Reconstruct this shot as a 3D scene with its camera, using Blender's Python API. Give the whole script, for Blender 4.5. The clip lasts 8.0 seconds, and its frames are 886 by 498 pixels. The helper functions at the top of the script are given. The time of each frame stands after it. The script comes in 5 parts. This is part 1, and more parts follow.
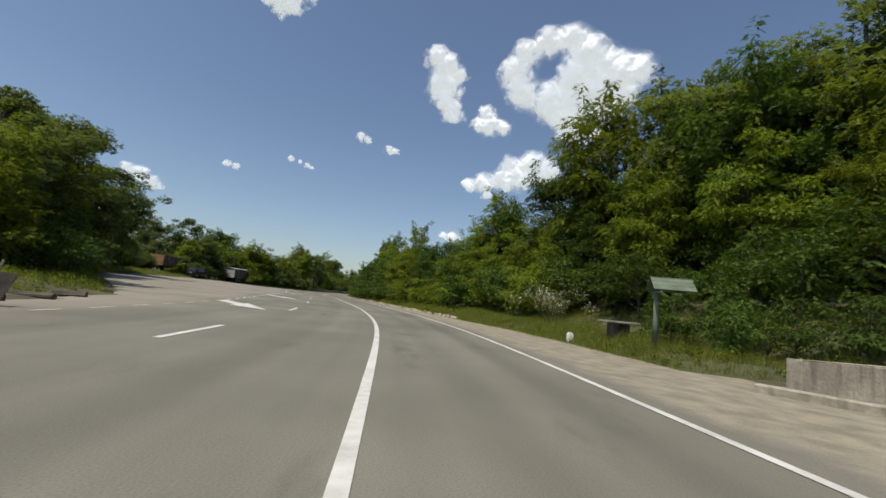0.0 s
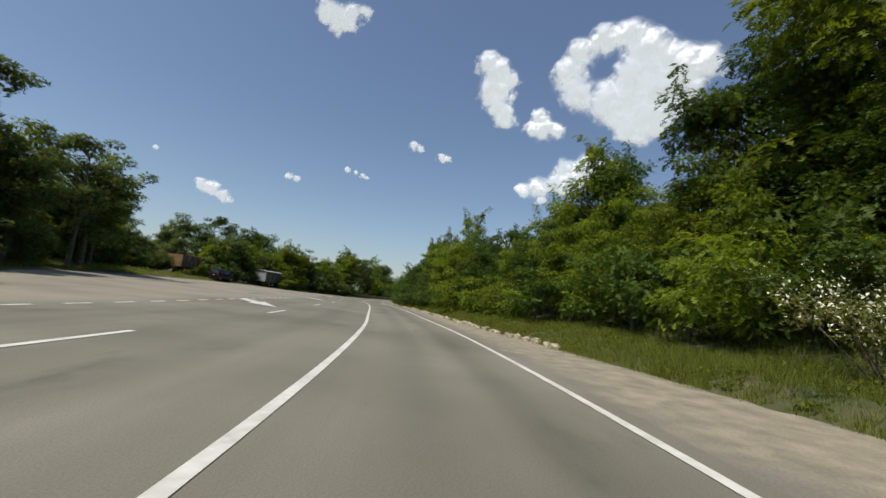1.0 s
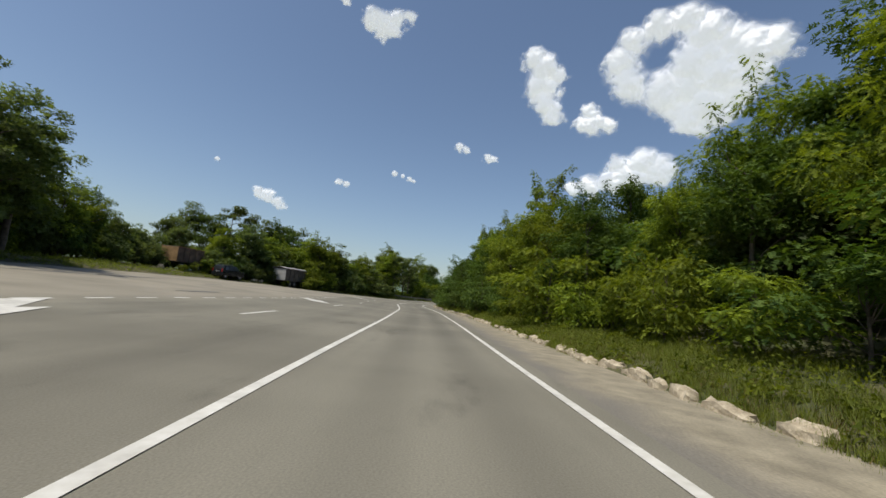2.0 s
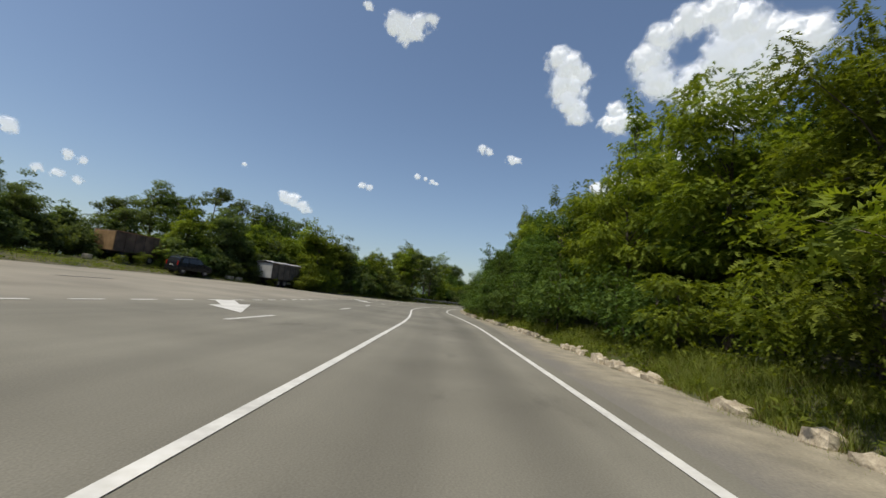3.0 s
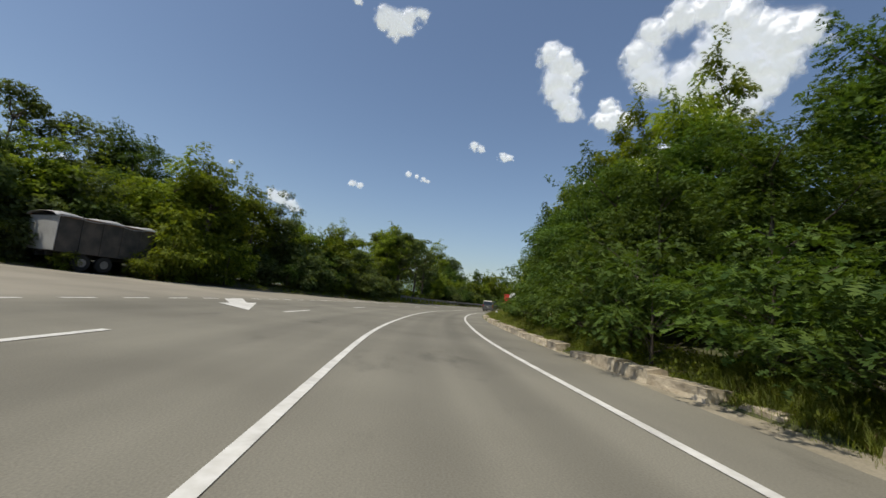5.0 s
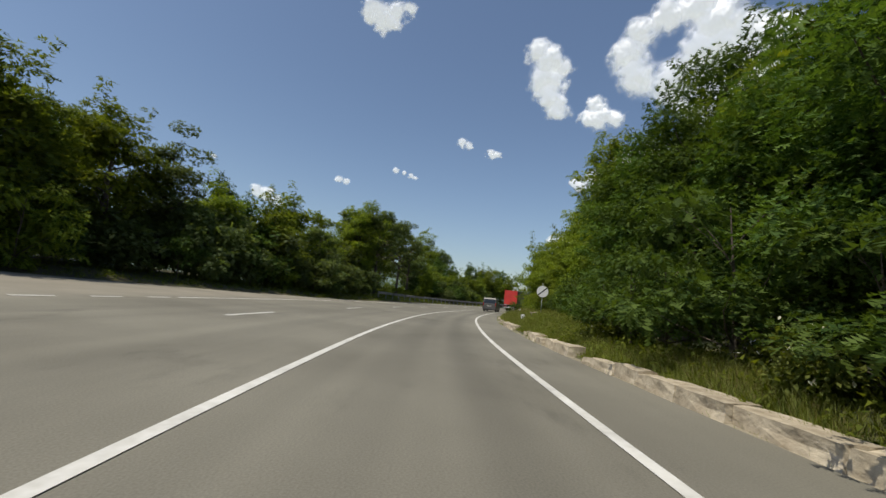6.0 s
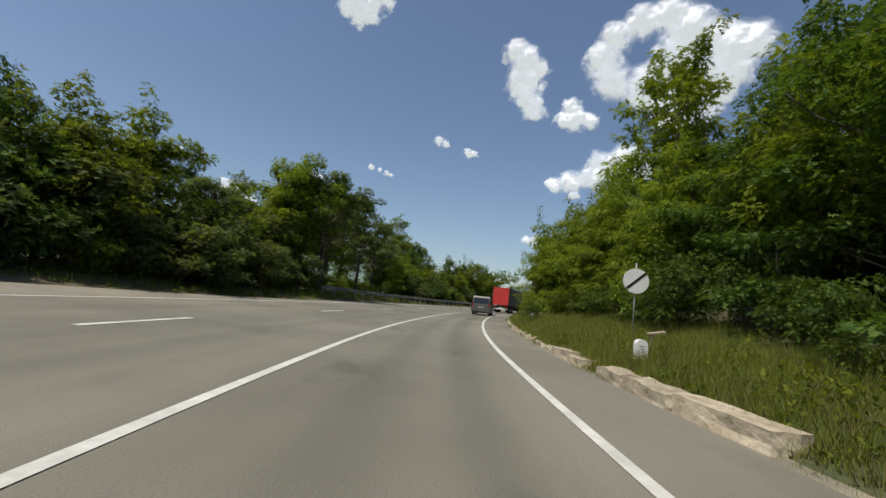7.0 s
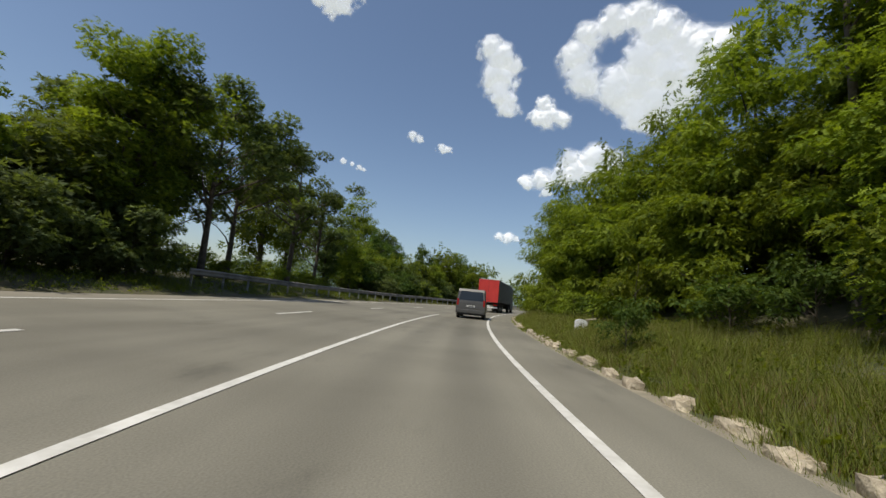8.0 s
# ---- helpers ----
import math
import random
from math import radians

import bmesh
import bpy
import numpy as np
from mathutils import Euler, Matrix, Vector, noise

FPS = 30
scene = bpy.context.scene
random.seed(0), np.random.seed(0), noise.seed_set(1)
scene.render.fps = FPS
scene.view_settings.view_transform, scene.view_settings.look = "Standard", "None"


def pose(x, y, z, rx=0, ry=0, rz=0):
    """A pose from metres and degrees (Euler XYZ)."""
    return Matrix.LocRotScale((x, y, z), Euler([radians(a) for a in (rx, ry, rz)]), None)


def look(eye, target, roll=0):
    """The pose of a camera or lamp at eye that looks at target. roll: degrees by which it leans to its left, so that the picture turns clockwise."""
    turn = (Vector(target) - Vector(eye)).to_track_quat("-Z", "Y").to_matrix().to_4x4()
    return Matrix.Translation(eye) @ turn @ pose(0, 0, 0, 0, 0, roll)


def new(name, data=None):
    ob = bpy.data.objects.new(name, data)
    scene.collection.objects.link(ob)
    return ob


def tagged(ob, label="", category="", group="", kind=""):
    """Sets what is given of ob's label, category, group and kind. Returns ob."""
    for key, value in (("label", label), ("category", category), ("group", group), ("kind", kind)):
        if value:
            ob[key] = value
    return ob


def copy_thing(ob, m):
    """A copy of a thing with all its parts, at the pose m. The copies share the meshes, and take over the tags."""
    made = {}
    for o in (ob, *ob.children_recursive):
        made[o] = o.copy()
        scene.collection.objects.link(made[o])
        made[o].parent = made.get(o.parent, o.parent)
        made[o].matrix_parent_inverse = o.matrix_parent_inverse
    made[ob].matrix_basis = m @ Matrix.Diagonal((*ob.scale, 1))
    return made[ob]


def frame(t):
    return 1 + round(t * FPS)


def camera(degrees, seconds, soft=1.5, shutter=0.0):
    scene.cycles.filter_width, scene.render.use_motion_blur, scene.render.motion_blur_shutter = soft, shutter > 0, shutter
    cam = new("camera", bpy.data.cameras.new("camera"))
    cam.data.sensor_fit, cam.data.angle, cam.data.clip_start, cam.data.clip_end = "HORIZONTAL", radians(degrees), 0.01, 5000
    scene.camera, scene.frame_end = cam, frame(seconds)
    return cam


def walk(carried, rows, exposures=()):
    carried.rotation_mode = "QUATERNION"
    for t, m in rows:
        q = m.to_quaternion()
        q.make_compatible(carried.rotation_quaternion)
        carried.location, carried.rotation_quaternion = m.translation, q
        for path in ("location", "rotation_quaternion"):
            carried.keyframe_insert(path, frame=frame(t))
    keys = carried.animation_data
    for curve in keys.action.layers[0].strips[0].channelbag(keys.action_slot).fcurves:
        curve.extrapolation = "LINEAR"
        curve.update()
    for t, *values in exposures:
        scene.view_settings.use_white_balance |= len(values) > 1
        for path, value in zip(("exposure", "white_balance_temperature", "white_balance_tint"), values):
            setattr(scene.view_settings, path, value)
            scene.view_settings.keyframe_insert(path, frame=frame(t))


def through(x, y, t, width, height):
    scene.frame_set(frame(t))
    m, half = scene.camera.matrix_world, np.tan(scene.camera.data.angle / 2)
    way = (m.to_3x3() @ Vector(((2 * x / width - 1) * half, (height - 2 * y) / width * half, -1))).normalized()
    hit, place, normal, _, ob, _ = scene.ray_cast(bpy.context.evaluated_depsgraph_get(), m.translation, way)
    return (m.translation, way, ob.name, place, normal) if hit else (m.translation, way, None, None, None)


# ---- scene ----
cam = camera(92.5, 8.0, soft=1.5)
EYE = 1.06
# seconds, x, y, heading, pitch, lean of the car's camera
DRIVE = [
    (0.0, 0.00, 0.00, -0.00, 7.04, 5.51),
    (0.5, -0.20, 7.57, 3.66, 6.97, 5.47),
    (1.0, -0.86, 14.85, 7.27, 7.32, 5.84),
    (1.5, -2.13, 22.94, 10.83, 7.14, 5.74),
    (3.0, -8.35, 46.38, 16.85, 7.07, 5.89),
    (3.5, -10.50, 53.68, 17.25, 7.24, 5.66),
    (4.0, -12.69, 61.07, 17.22, 7.11, 5.58),
    (5.5, -20.30, 82.33, 14.76, 6.98, 5.41),
    (6.0, -22.29, 90.21, 13.98, 6.86, 5.40),
    (6.5, -24.30, 98.21, 12.40, 7.07, 5.94),
    (7.0, -26.00, 106.14, 10.61, 7.04, 5.73),
    (7.5, -27.23, 113.61, 8.99, 7.09, 5.39),
    (8.0, -28.40, 121.55, 6.95, 6.92, 5.60),
]


def drive(x, y, heading, pitch, lean):
    h, p = radians(heading), radians(pitch)
    eye = Vector((x, y, EYE))
    return look(eye, eye + Vector((-math.sin(h) * math.cos(p), math.cos(h) * math.cos(p), math.sin(p))), lean)


walk(cam, [(t, drive(*row)) for t, *row in DRIVE])

# ---- light ----
SUN_EL, SUN_DIR = 66.0, Vector((-0.68, -0.73))
EXPOSURE = 0.0
scene.view_settings.exposure = EXPOSURE
world = bpy.data.worlds.new("sky")
scene.world = world
world.use_nodes = True
wn = world.node_tree.nodes
sky = wn.new("ShaderNodeTexSky")
sky.sky_type, sky.sun_disc = "NISHITA", False
sky.sun_elevation, sky.sun_rotation = radians(SUN_EL), math.atan2(SUN_DIR.x, SUN_DIR.y)
sky.air_density, sky.dust_density, sky.ozone_density = 1.0, 1.1, 1.25
wn["Background"].inputs["Strength"].default_value = 0.112
world.node_tree.links.new(sky.outputs[0], wn["Background"].inputs[0])
sun = new("sun", bpy.data.lights.new("sun", "SUN"))
sun.data.energy, sun.data.angle, sun.data.color = 3.95, radians(0.6), (1.0, 0.93, 0.80)
flat = SUN_DIR.normalized() * math.cos(radians(SUN_EL))
sun.matrix_world = look((flat.x * 100, flat.y * 100, math.sin(radians(SUN_EL)) * 100), (0, 0, 0))


# ---- materials ----
def nodes_of(name):
    m = bpy.data.materials.new(name)
    m.use_nodes = True
    nt = m.node_tree
    return m, nt.nodes, nt.links, nt.nodes["Principled BSDF"]


def surface(name, a, b, scale=1.0, grain=40.0, rough=0.85, bump=0.3, metal=0.0, grain_mix=0.35, per_object=0.0, coords="Object"):
    """Two colours mixed by a broad noise, darkened and lightened by a fine grain, with relief."""
    m, n, l, p = nodes_of(name)
    tc = n.new("ShaderNodeTexCoord")
    n1, n2 = n.new("ShaderNodeTexNoise"), n.new("ShaderNodeTexNoise")
    n1.inputs["Scale"].default_value, n1.inputs["Detail"].default_value = scale, 6
    n2.inputs["Scale"].default_value, n2.inputs["Detail"].default_value = grain, 4
    l.new(tc.outputs[coords], n1.inputs["Vector"])
    l.new(tc.outputs[coords], n2.inputs["Vector"])
    ramp = n.new("ShaderNodeValToRGB")
    ramp.color_ramp.elements[0].position, ramp.color_ramp.elements[1].position = 0.35, 0.65
    ramp.color_ramp.elements[0].color, ramp.color_ramp.elements[1].color = (*a, 1), (*b, 1)
    l.new(n1.outputs["Fac"], ramp.inputs[0])
    mix = n.new("ShaderNodeMixRGB")
    mix.blend_type = "OVERLAY"
    mix.inputs[0].default_value = grain_mix
    l.new(ramp.outputs[0], mix.inputs[1])
    l.new(n2.outputs["Fac"], mix.inputs[2])
    last = mix.outputs[0]
    if per_object:
        info, hsv = n.new("ShaderNodeObjectInfo"), n.new("ShaderNodeHueSaturation")
        mr = n.new("ShaderNodeMapRange")
        mr.inputs["To Min"].default_value, mr.inputs["To Max"].default_value = 1 - per_object, 1 + per_object
        l.new(info.outputs["Random"], mr.inputs["Value"])
        l.new(mr.outputs[0], hsv.inputs["Value"])
        l.new(last, hsv.inputs["Color"])
        last = hsv.outputs[0]
    l.new(last, p.inputs["Base Color"])
    p.inputs["Roughness"].default_value, p.inputs["Metallic"].default_value = rough, metal
    if bump:
        bp = n.new("ShaderNodeBump")
        bp.inputs["Strength"].default_value, bp.inputs["Distance"].default_value = bump, 0.02
        l.new(n2.outputs["Fac"], bp.inputs["Height"])
        l.new(bp.outputs[0], p.inputs["Normal"])
    return m


def leaf_material(name, dark, light, through, hue=0.010):
    """Leaves: colour varies from leaf to leaf and tree to tree; light shines through."""
    m, n, l, p = nodes_of(name)
    geo, info = n.new("ShaderNodeNewGeometry"), n.new("ShaderNodeObjectInfo")
    ramp = n.new("ShaderNodeValToRGB")
    ramp.color_ramp.elements[0].color, ramp.color_ramp.elements[1].color = (*dark, 1), (*light, 1)
    l.new(geo.outputs["Random Per Island"], ramp.inputs[0])
    hsv = n.new("ShaderNodeHueSaturation")
    for sock, lo, hi in (("Hue", 0.5 - hue * 0.5, 0.5 + hue), ("Value", 0.75, 1.22)):
        mr = n.new("ShaderNodeMapRange")
        mr.inputs["To Min"].default_value, mr.inputs["To Max"].default_value = lo, hi
        l.new(info.outputs["Random"], mr.inputs["Value"])
        l.new(mr.outputs[0], hsv.inputs[sock])
    l.new(ramp.outputs[0], hsv.inputs["Color"])
    l.new(hsv.outputs[0], p.inputs["Base Color"])
    p.inputs["Roughness"].default_value = 0.6
    p.inputs["Specular IOR Level"].default_value = 0.10
    tr, mx = n.new("ShaderNodeBsdfTranslucent"), n.new("ShaderNodeMixShader")
    warm = n.new("ShaderNodeMixRGB")
    warm.blend_type = "MULTIPLY"
    warm.inputs[0].default_value = 1.0
    warm.inputs[2].default_value = (1.18, 1.18, 0.40, 1)
    l.new(hsv.outputs[0], warm.inputs[1])
    l.new(warm.outputs[0], tr.inputs["Color"])
    mx.inputs[0].default_value = through
    l.new(p.outputs[0], mx.inputs[1])
    l.new(tr.outputs[0], mx.inputs[2])
    l.new(mx.outputs[0], n["Material Output"].inputs["Surface"])
    return m


def asphalt_material():
    """Worn pale asphalt: broad patches, darker wheel tracks and drips along the lanes, fine grit. UV holds metres along and across."""
    m, n, l, p = nodes_of("asphalt")
    uv = n.new("ShaderNodeUVMap")
    uv.uv_map = "lane"
    stretch = n.new("ShaderNodeMapping")
    stretch.inputs["Scale"].default_value = (0.03, 1.1, 1)
    l.new(uv.outputs[0], stretch.inputs[0])
    streak, patch, grit = (n.new("ShaderNodeTexNoise") for _ in range(3))
    l.new(stretch.outputs[0], streak.inputs["Vector"])
    streak.inputs["Scale"].default_value, streak.inputs["Detail"].default_value = 1.0, 5
    l.new(uv.outputs[0], patch.inputs["Vector"])
    patch.inputs["Scale"].default_value, patch.inputs["Detail"].default_value = 0.22, 7
    l.new(uv.outputs[0], grit.inputs["Vector"])
    grit.inputs["Scale"].default_value, grit.inputs["Detail"].default_value = 55, 3
    ramp = n.new("ShaderNodeValToRGB")
    e = ramp.color_ramp.elements
    e[0].position, e[1].position = 0.34, 0.62
    e[0].color, e[1].color = (0.150, 0.141, 0.112, 1), (0.200, 0.189, 0.151, 1)
    l.new(patch.outputs["Fac"], ramp.inputs[0])
    tone = n.new("ShaderNodeMixRGB")
    tone.blend_type = "OVERLAY"
    tone.inputs[0].default_value = 0.26
    l.new(ramp.outputs[0], tone.inputs[1])
    l.new(streak.outputs["Fac"], tone.inputs[2])
    fine = n.new("ShaderNodeMixRGB")
    fine.blend_type = "OVERLAY"
    fine.inputs[0].default_value = 0.35
    l.new(tone.outputs[0], fine.inputs[1])
    l.new(grit.outputs["Fac"], fine.inputs[2])
    # dark drip line along the middle of each lane
    split, worn = n.new("ShaderNodeSeparateXYZ"), fine.outputs[0]
    l.new(uv.outputs[0], split.inputs[0])
    for middle, depth in ((-2.5, 0.26), (-1.3, 0.16), (1.8, 0.14), (5.4, 0.10)):
        off, near, band, amount, dark = n.new("ShaderNodeMath"), n.new("ShaderNodeMath"), n.new("ShaderNodeMapRange"), n.new("ShaderNodeMath"), n.new("ShaderNodeMixRGB")
        off.operation, near.operation, amount.operation, dark.blend_type = "SUBTRACT", "ABSOLUTE", "MULTIPLY", "MULTIPLY"
        off.inputs[1].default_value = middle
        l.new(split.outputs["Y"], off.inputs[0])
        l.new(off.outputs[0], near.inputs[0])
        band.interpolation_type = "SMOOTHSTEP"
        for sock, val in (("From Min", 0.05), ("From Max", 0.55), ("To Min", depth * 2), ("To Max", 0.0)):
            band.inputs[sock].default_value = val
        l.new(near.outputs[0], band.inputs["Value"])
        l.new(band.outputs[0], amount.inputs[0])
        l.new(streak.outputs["Fac"], amount.inputs[1])
        l.new(amount.outputs[0], dark.inputs[0])
        l.new(worn, dark.inputs[1])
        dark.inputs[2].default_value = (0.25, 0.25, 0.26, 1)
        worn = dark.outputs[0]
    # oil and rubber stains with soft ragged edges
    blot, spread, stain = n.new("ShaderNodeTexNoise"), n.new("ShaderNodeMapRange"), n.new("ShaderNodeMixRGB")
    squash = n.new("ShaderNodeMapping")
    squash.inputs["Scale"].default_value = (0.30, 0.75, 1)
    l.new(uv.outputs[0], squash.inputs[0])
    l.new(squash.outputs[0], blot.inputs["Vector"])
    blot.inputs["Scale"].default_value, blot.inputs["Detail"].default_value, blot.inputs["Roughness"].default_value = 1.0, 8, 0.62
    spread.interpolation_type = "SMOOTHSTEP"
    for sock, val in (("From Min", 0.56), ("From Max", 0.74), ("To Min", 0.0), ("To Max", 0.55)):
        spread.inputs[sock].default_value = val
    l.new(blot.outputs["Fac"], spread.inputs["Value"])
    stain.blend_type = "MULTIPLY"
    l.new(spread.outputs[0], stain.inputs[0])
    l.new(worn, stain.inputs[1])
    stain.inputs[2].default_value = (0.45, 0.45, 0.46, 1)
    worn = stain.outputs[0]
    # the lay-by is paler and dusty
    lot, dust = n.new("ShaderNodeMapRange"), n.new("ShaderNodeMixRGB")
    lot.interpolation_type = "SMOOTHSTEP"
    for sock, val in (("From Min", 6.2), ("From Max", 9.0), ("To Min", 0.0), ("To Max", 0.95)):
        lot.inputs[sock].default_value = val
    l.new(split.outputs["Y"], lot.inputs["Value"])
    thick = n.new("ShaderNodeMath")
    thick.operation = "MULTIPLY"
    l.new(lot.outputs[0], thick.inputs[0])
    l.new(patch.outputs["Fac"], thick.inputs[1])
    l.new(thick.outputs[0], dust.inputs[0])
    l.new(worn, dust.inputs[1])
    dust.inputs[2].default_value = (0.33, 0.295, 0.235, 1)
    l.new(dust.outputs[0], p.inputs["Base Color"])
    p.inputs["Roughness"].default_value = 0.82
    p.inputs["Specular IOR Level"].default_value = 0.22
    bp = n.new("ShaderNodeBump")
    bp.inputs["Strength"].default_value, bp.inputs["Distance"].default_value = 0.35, 0.01
    l.new(grit.outputs["Fac"], bp.inputs["Height"])
    l.new(bp.outputs[0], p.inputs["Normal"])
    return m


def shoulder_material():
    """Sandy grit that has washed over broken asphalt: grey by the edge line, sand towards the verge. UV holds metres along and across."""
    m, n, l, p = nodes_of("sandy_shoulder")
    uv, split = n.new("ShaderNodeUVMap"), n.new("ShaderNodeSeparateXYZ")
    uv.uv_map = "lane"
    l.new(uv.outputs[0], split.inputs[0])
    broad, grit, stone = (n.new("ShaderNodeTexNoise") for _ in range(3))
    for tex, scale, detail in ((broad, 0.7, 6), (grit, 30, 4), (stone, 2.2, 7)):
        tex.inputs["Scale"].default_value, tex.inputs["Detail"].default_value = scale, detail
        l.new(uv.outputs[0], tex.inputs["Vector"])
    begin, out, wob, sandy = n.new("ShaderNodeMapRange"), n.new("ShaderNodeMath"), n.new("ShaderNodeMath"), n.new("ShaderNodeMapRange")
    for sock, val in (("From Min", 75.0), ("From Max", 150.0), ("To Min", 3.3), ("To Max", 3.95)):
        begin.inputs[sock].default_value = val
    l.new(split.outputs["X"], begin.inputs["Value"])
    out.operation, wob.operation = "ADD", "MULTIPLY_ADD"
    l.new(split.outputs["Y"], out.inputs[0])
    l.new(begin.outputs[0], out.inputs[1])
    l.new(broad.outputs["Fac"], wob.inputs[0])
    wob.inputs[1].default_value = 1.6
    l.new(out.outputs[0], wob.inputs[2])
    sandy.interpolation_type = "SMOOTHSTEP"
    for sock, val in (("From Min", 0.55), ("From Max", -0.55), ("To Min", 0.0), ("To Max", 1.0)):
        sandy.inputs[sock].default_value = val
    l.new(wob.outputs[0], sandy.inputs["Value"])
    ramp, mix, fine = n.new("ShaderNodeValToRGB"), n.new("ShaderNodeMixRGB"), n.new("ShaderNodeMixRGB")
    e = ramp.color_ramp.elements
    e[0].position, e[1].position = 0.35, 0.66
    e[0].color, e[1].color = (0.200, 0.177, 0.128, 1), (0.315, 0.278, 0.202, 1)
    l.new(stone.outputs["Fac"], ramp.inputs[0])
    mix.inputs[1].default_value = (0.165, 0.153, 0.130, 1)
    l.new(ramp.outputs[0], mix.inputs[2])
    l.new(sandy.outputs[0], mix.inputs[0])
    fine.blend_type = "OVERLAY"
    fine.inputs[0].default_value = 0.4
    l.new(mix.outputs[0], fine.inputs[1])
    l.new(grit.outputs["Fac"], fine.inputs[2])
    l.new(fine.outputs[0], p.inputs["Base Color"])
    p.inputs["Roughness"].default_value = 0.93
    bp = n.new("ShaderNodeBump")
    bp.inputs["Strength"].default_value, bp.inputs["Distance"].default_value = 0.6, 0.02
    l.new(grit.outputs["Fac"], bp.inputs["Height"])
    l.new(bp.outputs[0], p.inputs["Normal"])
    return m


ASPHALT = asphalt_material()
PAINT = surface("road_paint", (0.50, 0.49, 0.45), (0.64, 0.63, 0.58), 1.5, 9, 0.7, 0.2, grain_mix=0.3)
GRAVEL = shoulder_material()
EARTH = surface("grassy_earth", (0.048, 0.062, 0.020), (0.098, 0.090, 0.042), 0.9, 9, 0.95, 0.6)
LITTER = surface("leaf_litter", (0.045, 0.048, 0.020), (0.10, 0.085, 0.045), 0.7, 9, 0.95, 0.6)
BARK = surface("bark", (0.06, 0.048, 0.036), (0.13, 0.105, 0.08), 3, 25, 0.9, 0.8)
LEAF_LIGHT = leaf_material("leaf_light", (0.086, 0.124, 0.018), (0.250, 0.298, 0.038), 0.45)
LEAF_MID = leaf_material("leaf_mid", (0.040, 0.076, 0.017), (0.118, 0.172, 0.036), 0.36)
# leaf_dark is raised in colour to imitate windscreen haze over the far side
LEAF_DARK = leaf_material("leaf_dark", (0.074, 0.102, 0.042), (0.168, 0.212, 0.080), 0.50)
GRASS = leaf_material("grass_blade", (0.105, 0.135, 0.030), (0.240, 0.265, 0.070), 0.52)
CONCRETE = surface("pale_concrete", (0.29, 0.24, 0.165), (0.54, 0.47, 0.35), 1.9, 14, 0.95, 1.0, per_object=0.14)
WHITE = surface("white_paint", (0.76, 0.76, 0.73), (0.84, 0.84, 0.82), 2, 20, 0.6, 0.1)
BLACK = surface("black_paint", (0.012, 0.012, 0.013), (0.022, 0.022, 0.023), 2, 20, 0.5, 0.05)
GALVANISED = surface("galvanised_steel", (0.30, 0.31, 0.32), (0.42, 0.43, 0.44), 3, 40, 0.5, 0.15, metal=0.6)
RUBBER = surface("tyre_rubber", (0.012, 0.012, 0.012), (0.03, 0.029, 0.027), 4, 40, 0.85, 0.3)


# ---- the road's line and the lie of the land ----
KEY = [(2.5, -60), (1.9, -40), (1.2, -20), (0.3, -5), (-0.75, 5.2), (-1.4, 10.6), (-2.2, 16), (-3.6, 22.8), (-5.6, 31), (-7.5, 37.6),
       (-9.3, 44), (-11.2, 50.7), (-13.4, 58.1), (-15.6, 65.5), (-18.1, 72.8), (-20.7, 79.9), (-23.2, 87.0), (-25.4, 95), (-27.3, 102.7),
       (-28.9, 110.8), (-30.1, 118), (-31.0, 126), (-31.6, 134), (-31.9, 142), (-31.9, 150), (-31.4, 160), (-30.1, 171), (-27.7, 183),
       (-23.7, 196), (-18.0, 209), (-9.5, 224), (2.5, 240), (18, 255), (38, 268), (60, 277)]


def smooth_line(key):
    p = np.array(key, float)
    q = np.vstack([2 * p[0] - p[1], p, 2 * p[-1] - p[-2]])
    out = []
    for i in range(1, len(q) - 2):
        a, b, c, d = q[i - 1:i + 3]
        for u in np.linspace(0, 1, 16, endpoint=False):
            out.append(0.5 * (2 * b + (c - a) * u + (2 * a - 5 * b + 4 * c - d) * u * u + (3 * b - a - 3 * c + d) * u ** 3))
    out = np.array(out + [p[-1]])
    s = np.r_[0, np.cumsum(np.linalg.norm(np.diff(out, axis=0), axis=1))]
    at = np.arange(0, s[-1])
    c = np.c_[np.interp(at, s, out[:, 0]), np.interp(at, s, out[:, 1])]
    for _ in range(12):
        c[1:-1] = (c[:-2] + 2 * c[1:-1] + c[2:]) / 4
    return c


LINE = smooth_line(KEY)
ALONG = np.gradient(LINE, axis=0)
ALONG /= np.linalg.norm(ALONG, axis=1)[:, None]
ACROSS = np.c_[-ALONG[:, 1], ALONG[:, 0]]
END = len(LINE) - 1


def on_road(s, d):
    """Plan position s metres along the solid line and d metres to the left of it."""
    s = np.clip(np.asarray(s, float), 0, END - 0.001)
    i = s.astype(int)
    u = (s - i)[..., None]
    n = ACROSS[i] * (1 - u) + ACROSS[i + 1] * u
    return LINE[i] * (1 - u) + LINE[i + 1] * u + n * np.asarray(d, float)[..., None]


def road_coords(x, y):
    p = np.c_[np.ravel(x), np.ravel(y)].astype(float)
    i = np.concatenate([np.argmin(((c[:, None] - LINE[None]) ** 2).sum(2), 1) for c in np.array_split(p, len(p) // 2000 + 1)])
    e = p - LINE[i]
    return i + (e * ALONG[i]).sum(1), (e * ACROSS[i]).sum(1)


def heading(s):
    a = ALONG[int(min(max(s, 0), END))]
    return math.degrees(math.atan2(-a[0], a[1]))


